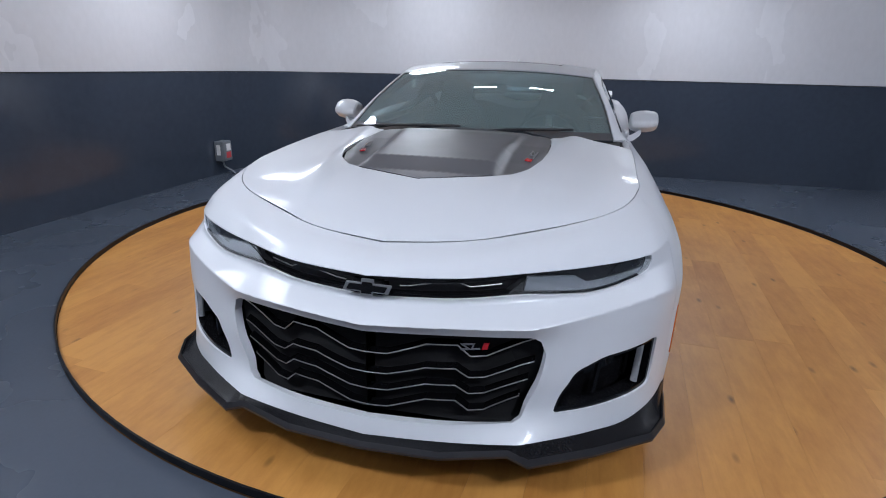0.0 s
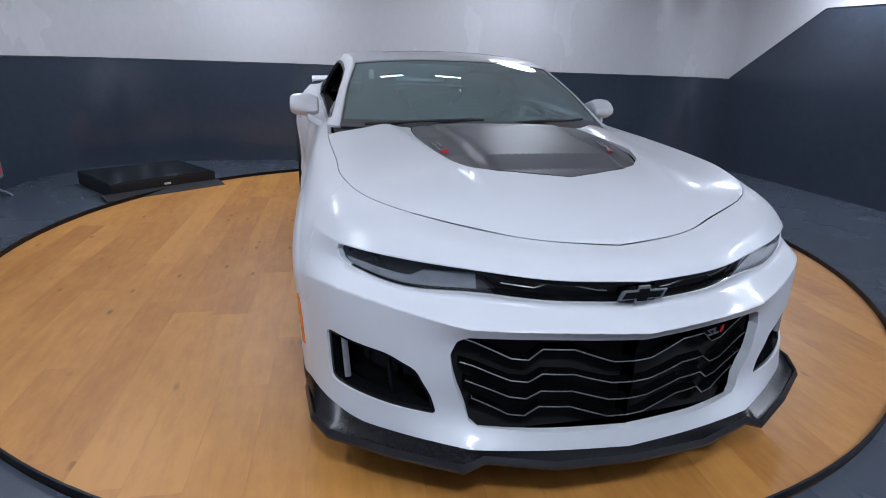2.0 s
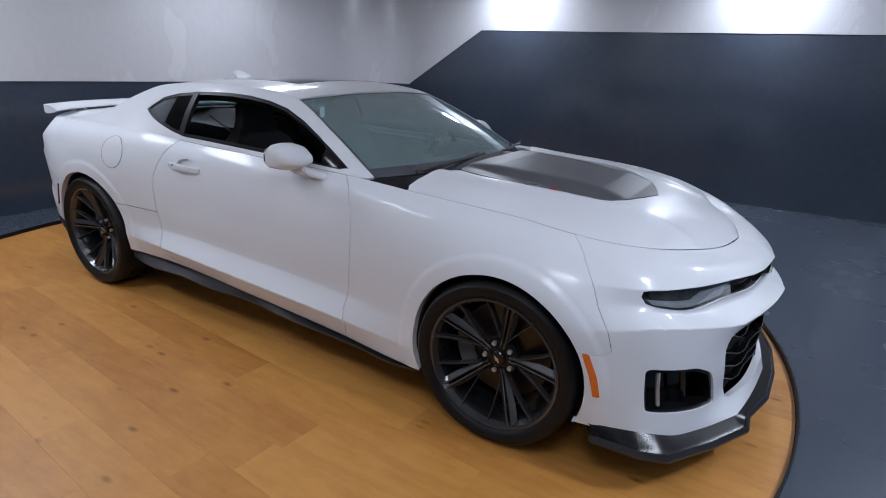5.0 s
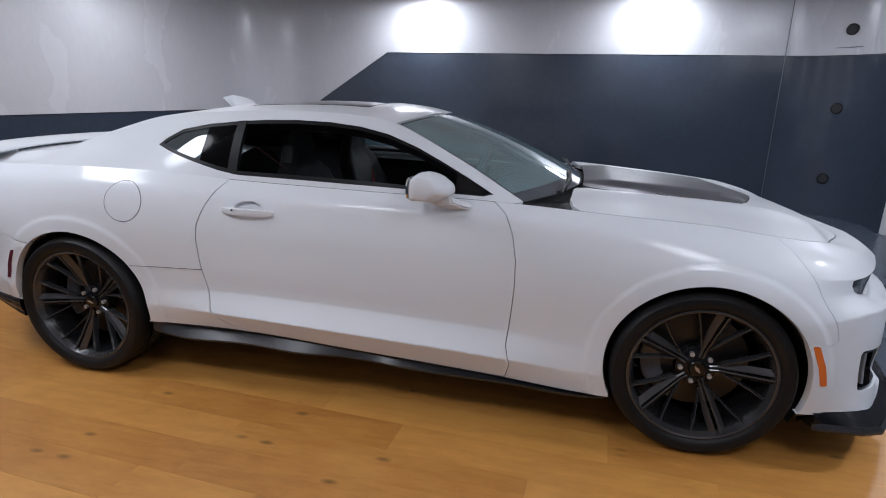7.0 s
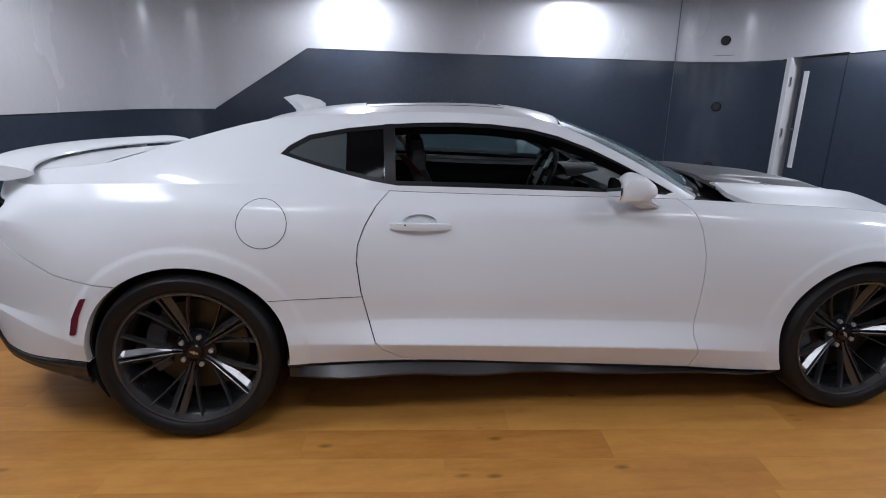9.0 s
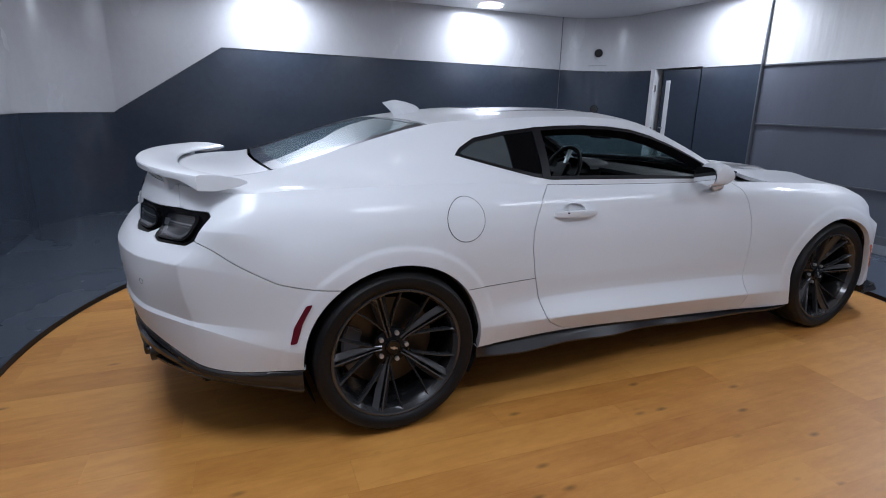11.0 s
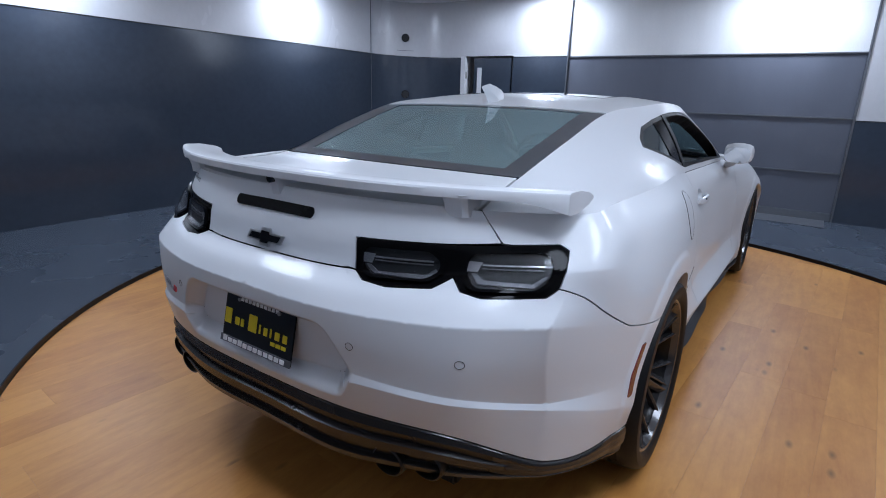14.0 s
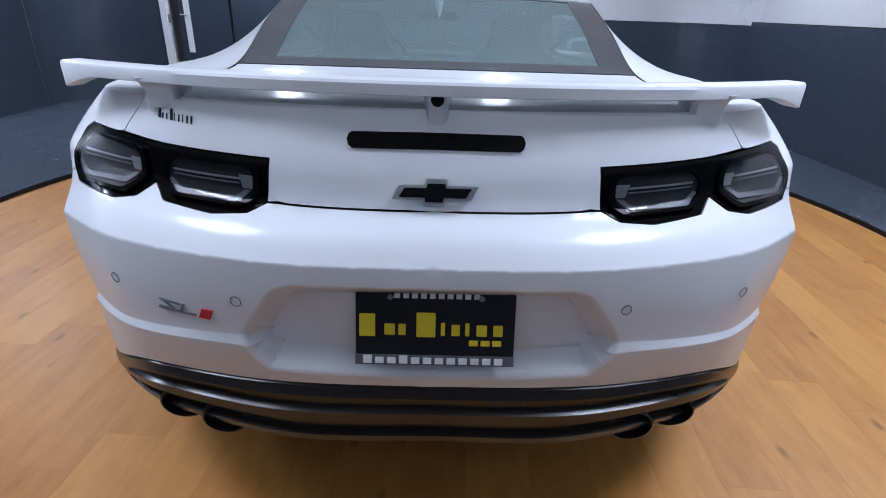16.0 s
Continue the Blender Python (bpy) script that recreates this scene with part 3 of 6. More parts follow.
for x, *yz in [
    (-0.60, 0.905, 0.276, 0.940, 0.36, 0.889, 0.45, 0.888, 0.55, 0.880, 0.65, 0.870, 0.74, 0.853, 0.815, 0.832, 0.88, 0.780, 0.952),
    (-1.00, 0.915, 0.276, 0.930, 0.37, 0.920, 0.46, 0.920, 0.56, 0.922, 0.66, 0.917, 0.75, 0.903, 0.83, 0.876, 0.905, 0.810, 0.980),
    (-1.40, 0.930, 0.272, 0.945, 0.38, 0.950, 0.48, 0.953, 0.58, 0.953, 0.68, 0.945, 0.77, 0.930, 0.85, 0.900, 0.925, 0.840, 0.992),
    (-1.76, 0.925, 0.318, 0.938, 0.39, 0.935, 0.48, 0.935, 0.58, 0.935, 0.67, 0.925, 0.76, 0.905, 0.84, 0.875, 0.92, 0.820, 0.990),
]:
    STATIONS.append([(x, yz[2 * k], yz[2 * k + 1]) for k in range(9)])
STATIONS += [
    [(-2.142, 0.802, 0.352), (-2.153, 0.812, 0.514), (-2.150, 0.807, 0.530), (-2.175, 0.810, 0.65), (-2.182, 0.814, 0.748), (-2.120, 0.818, 0.805), (-2.096, 0.812, 0.865), (-2.040, 0.796, 0.925), (-2.010, 0.758, 0.986)],
    [(-2.291, 0.643, 0.440), (-2.311, 0.650, 0.544), (-2.306, 0.646, 0.560), (-2.313, 0.650, 0.66), (-2.310, 0.650, 0.750), (-2.265, 0.645, 0.795), (-2.200, 0.630, 0.845), (-2.18, 0.625, 0.915), (-2.155, 0.600, 0.998)],
    [(-2.378, 0.360, 0.458), (-2.401, 0.360, 0.556), (-2.396, 0.360, 0.580), (-2.403, 0.360, 0.67), (-2.403, 0.360, 0.747), (-2.370, 0.360, 0.785), (-2.310, 0.340, 0.828), (-2.295, 0.340, 0.905), (-2.258, 0.330, 1.004)],
    [(-2.390, 0, 0.456), (-2.412, 0, 0.525), (-2.420, 0, 0.60), (-2.425, 0, 0.67), (-2.425, 0, 0.747), (-2.397, 0, 0.785), (-2.342, 0, 0.826), (-2.325, 0, 0.905), (-2.283, 0, 1.008)],
]
F_ARCH = (1.392, 0.330, 0.360, 0.346)
R_ARCH = (-1.41, 0.338, 0.376, 0.360)
NET = np.array(STATIONS, float)
NS = len(NET)
KNOT = np.concatenate([[0], np.cumsum(np.linalg.norm(np.diff(NET[:, 4], axis=0), axis=1))])
CREASE = np.zeros((NS, 9))
CREASE[:5, 4] = CREASE[:5, 6] = 1.0
CREASE[:5, 5] = 0.8
CREASE[5, 4], CREASE[5, 6] = 0.25, 0.2
CREASE[8:11, 1] = 1.0
CREASE[8:11, 2] = 0.5
CREASE[7, 1] = CREASE[11, 1] = 0.4
CREASE[14:16, 1] = CREASE[14:16, 2] = 1.0
CREASE[14:, 4] = 0.9
CREASE[14:, 6] = 0.6
CREASE[13, 4] = 0.45
CREASE[13, 1] = 0.4
CREASE[16, 1] = CREASE[16, 2] = 0.7


def line_tangents():
    h = np.diff(KNOT)[:, None, None]
    d = np.diff(NET, axis=0) / h
    m = np.empty_like(NET)
    m[1:-1] = (h[1:] * d[:-1] + h[:-1] * d[1:]) / (h[1:] + h[:-1])
    m[0], m[-1] = d[0], d[-1]
    m[-1, :, 0] = m[-1, :, 2] = 0
    m[0, :, 0] *= 0.75
    return m


TAN = line_tangents()
# the rear bumper's upright corner edge: tangents differ before and behind it
TAN_IN, TAN_OUT = TAN.copy(), TAN.copy()
for s, weight in ((2, (0.8, 0.8, 0.75, 0.7, 0.6, 0.3, 0.0, 0.0, 0.0)), (14, (0.2, 0.4, 0.6, 0.7, 0.7, 0.3, 0.0, 0.0, 0.0)), (15, (0.0, 0.1, 0.2, 0.2, 0.2, 0.1, 0.0, 0.0, 0.0))):
    w = np.array(weight)[:, None]
    before, after = (NET[s] - NET[s - 1]) / (KNOT[s] - KNOT[s - 1]), (NET[s + 1] - NET[s]) / (KNOT[s + 1] - KNOT[s])
    TAN_IN[s], TAN_OUT[s] = TAN[s] * (1 - w) + before * w, TAN[s] * (1 - w) + after * w


def shell(uv):
    """Points of the lower body: u runs round the car from the nose's middle to the tail's, v from the sill up (0 to 8)."""
    uv = np.atleast_2d(np.asarray(uv, float))
    u, v = np.clip(uv[:, 0], 0, KNOT[-1]), np.clip(uv[:, 1], 0, 8)
    i = np.clip(np.searchsorted(KNOT, u, side="right") - 1, 0, NS - 2)
    h = KNOT[i + 1] - KNOT[i]
    w = (u - KNOT[i]) / h
    a, b = w[:, None, None], h[:, None, None]
    L = ((2 * a**3 - 3 * a**2 + 1) * NET[i] + (a**3 - 2 * a**2 + a) * b * TAN_OUT[i] + (3 * a**2 - 2 * a**3) * NET[i + 1] + (a**3 - a**2) * b * TAN_IN[i + 1])
    c = CREASE[i] * (1 - w)[:, None] + CREASE[i + 1] * w[:, None]
    k = np.clip(v.astype(int), 0, 7)
    t = (v - k)[:, None]
    n = np.arange(len(u))

    def slope(j):
        p, q = np.clip(j, 0, 8), np.clip(j + 1, 0, 8)
        return L[n, q] - L[n, p]
    d = slope(k)
    size = np.linalg.norm(d, axis=1, keepdims=True) + 1e-9

    def tangent(j):
        lo, hi = slope(j - 1), slope(j)
        hl, hh = np.linalg.norm(lo, axis=1, keepdims=True) + 1e-9, np.linalg.norm(hi, axis=1, keepdims=True) + 1e-9
        m = (lo / hl * hh + hi / hh * hl) / (hl + hh)
        m = np.where((j == 0)[:, None], hi / hh, m)
        return np.where((j >= 8)[:, None], lo / hl, m)
    own = d / size
    c0, c1 = c[n, k][:, None], c[n, np.clip(k + 1, 0, 8)][:, None]
    m0 = tangent(k) * (1 - c0) + own * c0
    m1 = tangent(k + 1) * (1 - c1) + own * c1
    P = ((2 * t**3 - 3 * t**2 + 1) * L[n, k] + (t**3 - 2 * t**2 + t) * size * m0 + (3 * t**2 - 2 * t**3) * L[n, np.clip(k + 1, 0, 8)] + (t**3 - t**2) * size * m1)
    # flat lips round the wheel arches
    for cx, cz, rx, rz in (F_ARCH, R_ARCH):
        e = np.sqrt(((P[:, 0] - cx) / rx) ** 2 + ((P[:, 2] - cz) / rz) ** 2)
        lip = np.clip((1.225 - e) / 0.075, 0, 1)
        P[:, 1] += 0.0045 * lip * lip * (3 - 2 * lip) * (P[:, 1] > 0.7)
    return P


# the roof with both screens and the deck lid: middle line (x, z) and side edge (x, y, z)
TOP = spline([(0, 0.945, 0.925, 0.667, 0.742, 0.908), (1, 0.56, 1.105, 0.39, 0.682, 1.065), (2, 0.175, 1.238, 0.09, 0.605, 1.204),
              (3, -0.10, 1.284, -0.12, 0.605, 1.240), (4, -0.45, 1.292, -0.45, 0.612, 1.252), (5, -0.85, 1.273, -0.80, 0.60, 1.240),
              (6, -1.128, 1.228, -1.13, 0.555, 1.214), (7, -1.48, 1.130, -1.48, 0.542, 1.126), (8, -1.83, 1.037, -1.80, 0.528, 1.034),
              (9, -2.08, 1.022, -2.00, 0.566, 1.014), (10, -2.283, 1.008, -2.155, 0.600, 0.998)])


def top(pq):
    """p: 0 foot of the windscreen, 2 its head, 6 head of the rear screen, 8 its foot, 10 the tail; q: 0 middle, 1 edge."""
    pq = np.atleast_2d(np.asarray(pq, float))
    c = TOP(pq[:, 0])
    q = pq[:, 1]
    f = np.abs(q) ** 2.3
    return np.stack([c[:, 0] + (c[:, 2] - c[:, 0]) * q**2, c[:, 3] * q, c[:, 1] + (c[:, 4] - c[:, 1]) * f], 1)


FINE_U = np.linspace(KNOT[4], KNOT[-1], 900)
EDGE8 = shell(np.stack([FINE_U, np.full(900, 8.0)], 1))


def u_at_x(x):
    return float(np.interp(-x, -EDGE8[:, 0], FINE_U))


BASE_U = spline([(0, u_at_x(0.64)), (1, u_at_x(0.39)), (2, u_at_x(0.10)), (3, u_at_x(-0.12)), (4, u_at_x(-0.45)), (5, u_at_x(-0.80)), (6, u_at_x(-1.10)),
                 (7, u_at_x(-1.42)), (8, u_at_x(-1.80)), (9, u_at_x(-2.03)), (10, KNOT[15])])
BULGE = spline([(0, 0.0), (1, 0.012), (2, 0.022), (4, 0.022), (5, 0.010), (6, -0.012), (7, -0.024), (8, -0.018), (9, -0.004), (10, 0.0)])


def flank(pq):
    """Side of the cabin and top of the rear wing: q from 0 at the roof's edge to 1 at the waist."""
    pq = np.atleast_2d(np.asarray(pq, float))
    p, q = pq[:, 0], pq[:, 1:2]
    c = TOP(p)
    e = np.stack([c[:, 2], c[:, 3], c[:, 4]], 1)
    b = shell(np.stack([BASE_U(p)[:, 0], np.full(len(p), 8.0)], 1))
    d = b - e
    out = np.stack([np.zeros(len(p)), -d[:, 2], d[:, 1]], 1)
    out /= np.linalg.norm(out, axis=1, keepdims=True) + 1e-9
    return e + d * q + out * BULGE(p) * 4 * q * (1 - q)


HOOD_EDGE = shell(np.stack([np.linspace(0, u_at_x(0.62), 400), np.full(400, 8.0)], 1))
HOOD_MID = spline([(0.80, 0.948), (0.95, 0.940), (1.2, 0.917), (1.5, 0.889), (1.73, 0.860), (1.9, 0.812), (2.0, 0.772), (2.09, 0.724)])


def hood(xy):
    xy = np.atleast_2d(np.asarray(xy, float))
    x, y = xy[:, 0], np.abs(xy[:, 1])
    ye = np.interp(-x, -HOOD_EDGE[:, 0], HOOD_EDGE[:, 1]) + 1e-4
    ze = np.interp(-x, -HOOD_EDGE[:, 0], HOOD_EDGE[:, 2])
    r = np.clip(y / ye, 0, 1.2)
    z = HOOD_MID(x)[:, 0]
    d = (y - 0.475 + 0.16 * (x - 1.2)) / 0.05
    ridge = 0.017 * np.where(d < 0, np.exp(-d * d * 1.6), np.exp(-d * d * 0.35)) * np.clip((2.02 - x) / 0.35, 0, 1)
    return np.stack([x, xy[:, 1], z + (ze - z) * r**2.4 + ridge], 1)


def insert(xy):
    """Raised middle of the bonnet with sunken flanks."""
    p = hood(xy)
    y, x = np.abs(p[:, 1]), p[:, 0]
    w = 0.27 + 0.05 * np.clip((1.3 - x) / 0.4, 0, 1)
    s = 1 / (1 + np.exp((y - w) / 0.009))
    fade = np.clip((1.66 - x) / 0.12, 0, 1) * np.clip((x - 0.85) / 0.2, 0.3, 1)
    p[:, 2] += 0.024 * s * fade - 0.017 * (1 - s) * np.clip((x - 1.15) / 0.25, 0, 1) * np.clip((1.7 - x) / 0.1, 0, 1) + 0.002
    return p


# ---------------------------------------------------------------- panels cut from the surfaces


def inside(poly, pts):
    poly = np.asarray(poly)
    x, y = pts[:, 0], pts[:, 1]
    res = np.zeros(len(pts), bool)
    a, b = poly, np.roll(poly, -1, 0)
    for (x0, y0), (x1, y1) in zip(a, b):
        hit = (y0 > y) != (y1 > y)
        res ^= hit & (x < (x1 - x0) * (y - y0) / (y1 - y0 + 1e-15) + x0)
    return res


def dense(poly, step, closed=True):
    out = []
    n = len(poly)
    for i in range(n if closed else n - 1):
        a, b = np.array(poly[i], float), np.array(poly[(i + 1) % n], float)
        k = max(1, int(np.ceil(np.linalg.norm(b - a) / step)))
        out += [tuple(a + (b - a) * j / k) for j in range(k)]
    return out if closed else out + [tuple(poly[-1])]


def rounded(poly, r, n=5):
    """The polygon with its corners rounded."""
    out = []
    m = len(poly)
    for i in range(m):
        p, a, b = (np.array(poly[j % m], float) for j in (i, i - 1, i + 1))
        da, db = a - p, b - p
        k = min(r, 0.45 * np.linalg.norm(da), 0.45 * np.linalg.norm(db))
        s, e = p + da / (np.linalg.norm(da) + 1e-9) * k, p + db / (np.linalg.norm(db) + 1e-9) * k
        out += [tuple((1 - t) ** 2 * s + 2 * t * (1 - t) * p + t * t * e) for t in (j / n for j in range(n + 1))]
    return out


ARCH_ROWS = []    # points along the folds of the wheel-arch lips


class Chart:
    """Finds the surface parameters of points given in a side or end view."""

    def __init__(self, surf, u, v):
        self.surf = surf
        uu, vv = np.meshgrid(u, v, indexing="ij")
        self.uv = np.stack([uu.ravel(), vv.ravel()], 1)
        self.p = surf(self.uv)
        self.du, self.dv = u[1] - u[0], v[1] - v[0]

    def find(self, pts, axes):
        out = []
        for q in pts:
            d = ((self.p[:, axes] - np.array(q)) ** 2).sum(1)
            best, du, dv = self.uv[d.argmin()], self.du, self.dv
            for _ in range(3):
                g = np.linspace(-1, 1, 9)
                uu, vv = np.meshgrid(best[0] + g * du, best[1] + g * dv, indexing="ij")
                c = np.stack([uu.ravel(), vv.ravel()], 1)
                d = ((self.surf(c)[:, axes] - np.array(q)) ** 2).sum(1)
                best, du, dv = c[d.argmin()], du / 4, dv / 4
            out.append(tuple(best))
        return out


def panel(name, surf, outer, mat, parent, holes=(), scale=(1.0, 1.0), step=0.028, flange=0.012, thick=0.0, lift=0.0, sides="pair", label="", seam_free=None):
    """A sheet cut from a surface along an outline in its parameters, with its edge turned in (flange) or a full back (thick).
    sides: pair makes a left and a right object, whole makes one mesh over both halves, one makes only the given half."""
    from mathutils.geometry import delaunay_2d_cdt
    sc = np.array(scale)
    loops = [np.array(outer, float) * sc] + [np.array(h, float) * sc for h in holes]
    pts, edges, start = [], [], 0
    for lp in loops:
        lp = np.array(dense([tuple(p) for p in lp], step))
        n = len(lp)
        pts += [tuple(p) for p in lp]
        edges += [(start + i, start + (i + 1) % n) for i in range(n)]
        start += n
    border = np.array(pts)
    lo, hi = loops[0].min(0), loops[0].max(0)
    gx, gy = np.meshgrid(np.arange(lo[0] + step / 2, hi[0], step), np.arange(lo[1] + step / 2, hi[1], step * 0.9))
    gx = gx + (np.arange(gx.shape[0]) % 2)[:, None] * step / 2
    g = np.stack([gx.ravel(), gy.ravel()], 1)
    ok = inside(loops[0], g)
    for lp in loops[1:]:
        ok &= ~inside(lp, g)
    g = g[ok]
    if surf is shell:
        # close rows of points along the creases keep them crisp
        rows = []
        for k in (1, 2, 3, 4, 6, 7):
            us = np.arange(lo[0], hi[0], step * 0.8)
            us = us[np.interp(us / sc[0], KNOT, CREASE[:, k]) > 0.3]
            rows += [np.stack([us, np.full(len(us), (k + d) * sc[1])], 1) for d in (-0.06, 0.0, 0.06)]
        vs = np.arange(1.0, 5.4, step * 0.8 / sc[1])
        rows += [np.stack([np.full(len(vs), KNOT[14] + d), vs * sc[1]], 1) for d in (-0.006, 0.0, 0.006)]
        c = np.concatenate(rows + [np.array(ARCH_ROWS).reshape(-1, 2) * sc])
        ok = inside(loops[0], c)
        for lp in loops[1:]:
            ok &= ~inside(lp, c)
        c = c[ok]
        if len(c):
            g = g[np.array([np.min(((c - p) ** 2).sum(1)) for p in g]) > (0.4 * step) ** 2] if len(g) else g
            c = c[np.array([np.min(((border - p) ** 2).sum(1)) for p in c]) > (0.25 * step) ** 2]
            pts += [tuple(p) for p in c]
    if len(g):
        near = np.array([np.min(((border - p) ** 2).sum(1)) for p in g])
        g = g[near > (0.5 * step) ** 2]
        pts += [tuple(p) for p in g]
    vo, _, fo, _, _, _ = delaunay_2d_cdt([Vector(p) for p in pts], edges, [], 0, 1e-7)
    q = np.array([tuple(v) for v in vo])
    tri = np.array([f for f in fo if len(f) == 3])
    mid = q[tri].mean(1)
    ok = inside(loops[0], mid)
    for lp in loops[1:]:
        ok &= ~inside(lp, mid)
    tri = tri[ok]
    used = np.unique(tri)
    index = -np.ones(len(q), int)
    index[used] = np.arange(len(used))
    q, tri = q[used], index[tri]
    uv = q / sc
    e = 2e-3 / sc * 0.5
    p = surf(uv)
    du = surf(uv + [e[0], 0]) - surf(uv - [e[0], 0])
    dv = surf(uv + [0, e[1]]) - surf(uv - [0, e[1]])
    nrm = np.cross(du, dv)
    nrm /= np.linalg.norm(nrm, axis=1, keepdims=True) + 1e-12
    if (nrm * (p - np.array([p[:, 0].mean() * 0.6, 0, 0.45]))).sum() < 0:
        nrm = -nrm
    p = p + nrm * lift
    fn = np.cross(p[tri[:, 1]] - p[tri[:, 0]], p[tri[:, 2]] - p[tri[:, 0]])
    flip = (fn * nrm[tri].mean(1)).sum(1) < 0
    tri[flip] = tri[flip][:, ::-1]
    count = {}
    for t in tri:
        for a, b in ((t[0], t[1]), (t[1], t[2]), (t[2], t[0])):
            count[(a, b)] = count.get((a, b), 0) + 1
    rim = [(a, b) for a, b in count if (b, a) not in count and not (abs(p[a, 1]) < 1e-3 and abs(p[b, 1]) < 1e-3)]
    if seam_free:
        rim = [(a, b) for a, b in rim if not (seam_free(uv[a]) and seam_free(uv[b]))]
    V, N, F = [tuple(x) for x in p], [tuple(x) for x in nrm], [tuple(t) for t in tri]
    depth = thick or flange
    if depth:
        for a, b in rim:
            d = p[b] - p[a]
            c = np.cross(d, nrm[a] + nrm[b])
            c /= np.linalg.norm(c) + 1e-12
            k = len(V)
            if thick:
                F += [(b, a, a + len(p), b + len(p))]
                continue
            V += [tuple(p[a]), tuple(p[b]), tuple(p[b] - nrm[b] * depth), tuple(p[a] - nrm[a] * depth)]
            N += [tuple(c)] * 4
            F += [(k + 1, k, k + 3, k + 2)]
    if thick:
        k = len(V)
        V += [tuple(x) for x in p - nrm * thick]
        N += [tuple(-x) for x in nrm]
        F += [(t[2] + k, t[1] + k, t[0] + k) for t in tri]
    flipped = ([(x, -y, z) for x, y, z in V], [(x, -y, z) for x, y, z in N], [tuple(reversed(f)) for f in F])
    obs = []
    if sides == "whole":
        k = len(V)
        twin, extra = list(range(k)), []
        for i, v in enumerate(V):
            if abs(v[1]) > 1e-5:
                twin[i] = k + len(extra)
                extra.append(i)
        obs.append(link_mesh(name, V + [flipped[0][i] for i in extra], F + [tuple(twin[i] for i in f) for f in flipped[2]], mat, parent, label, True, N + [flipped[1][i] for i in extra]))
    else:
        obs.append(link_mesh(name, V, F, mat, parent, label, True, N))
        if sides == "pair":
            obs.append(link_mesh(name, flipped[0], flipped[2], mat, parent, label, True, flipped[1]))
    return obs

# ---------------------------------------------------------------- the car
car = new("sports_coupe")
tagged(car, "pearl white sports coupe with grey bonnet insert on the turntable", "car")
SS, TS, KS = (1.0, 0.09), (0.38, 0.60), (0.38, 0.31)
SIDE = Chart(shell, np.linspace(KNOT[3], KNOT[14], 170), np.linspace(0, 8, 65))
NOSE = Chart(shell, np.linspace(0, KNOT[6], 110), np.linspace(0, 8, 81))
TAIL = Chart(shell, np.linspace(KNOT[12] + 0.1, KNOT[-1], 110), np.linspace(0, 8, 81))
CABIN = Chart(flank, np.linspace(0, 8, 121), np.linspace(0, 1, 41))
U_END = KNOT[-1]


def side_uv(pts):
    return SIDE.find(pts, [0, 2])


def nose_uv(pts):
    return NOSE.find(pts, [1, 2])


def tail_uv(pts):
    return TAIL.find(pts, [1, 2])


def inset(poly, d, scale, keep=lambda p: False):
    """Moves an outline inwards by d metres, but for the points that keep() holds."""
    sc = np.array(scale)
    p = np.array(poly, float) * sc
    area = 0.5 * np.sum(p[:, 0] * np.roll(p[:, 1], -1) - np.roll(p[:, 0], -1) * p[:, 1])
    a, b = p - np.roll(p, 1, 0), np.roll(p, -1, 0) - p
    na, nb = (np.stack([-q[:, 1], q[:, 0]], 1) / (np.linalg.norm(q, axis=1, keepdims=True) + 1e-12) for q in (a, b))
    m = na + nb
    m /= np.maximum((m * m).sum(1, keepdims=True), 0.5) / 2
    out = (p + m * d * np.sign(area)) / sc
    return [tuple(poly[i]) if keep(poly[i]) else tuple(out[i]) for i in range(len(poly))]


def on(surf, uv, lift=0.0, mirror=1):
    """A point of a surface, lifted along its normal."""
    uv = np.atleast_2d(np.asarray(uv, float))
    e = 1e-3
    p = surf(uv)
    n = np.cross(surf(uv + [e, 0]) - surf(uv - [e, 0]), surf(uv + [0, 10 * e]) - surf(uv - [0, 10 * e]))
    n /= np.linalg.norm(n, axis=1, keepdims=True) + 1e-12
    n *= np.sign((n * (p - np.array([p[0, 0] * 0.6, 0, 0.45]))).sum(1, keepdims=True))
    q = p + n * lift
    q[:, 1] *= mirror
    return [Vector(r) for r in q]


def ellipse(cx, cz, rx, rz, a0, a1, n):
    return [(cx + rx * math.cos(radians(a0 + (a1 - a0) * i / n)), cz + rz * math.sin(radians(a0 + (a1 - a0) * i / n))) for i in range(n + 1)]


GAP = 0.0022
for cx, cz, rx, rz in (F_ARCH, R_ARCH):
    for k in (1.155, 1.172, 1.192, 1.213, 1.230):
        ARCH_ROWS += side_uv(ellipse(cx, cz, rx * k, rz * k, -8, 188, 72))
seam = side_uv([(1.72, 0.487), (1.80, 0.489), (1.817, 0.505), (1.79, 0.585), (1.735, 0.68), (1.675, 0.77)]) + [(KNOT[5] - 0.045, 8.0)]
arch_f1 = side_uv(ellipse(*F_ARCH, -23, 25.6, 12))
arch_f2 = side_uv(ellipse(*F_ARCH, 25.6, 204, 40))
cut_f = [(side_uv([(0.649, 0.205)])[0][0], 0.0)] + side_uv([(0.668, 0.271), (0.648, 0.35), (0.656, 0.42), (0.664, 0.50), (0.671, 0.60), (0.670, 0.70), (0.652, 0.80), (0.618, 0.875)]) + [(u_at_x(0.568), 8.0)]
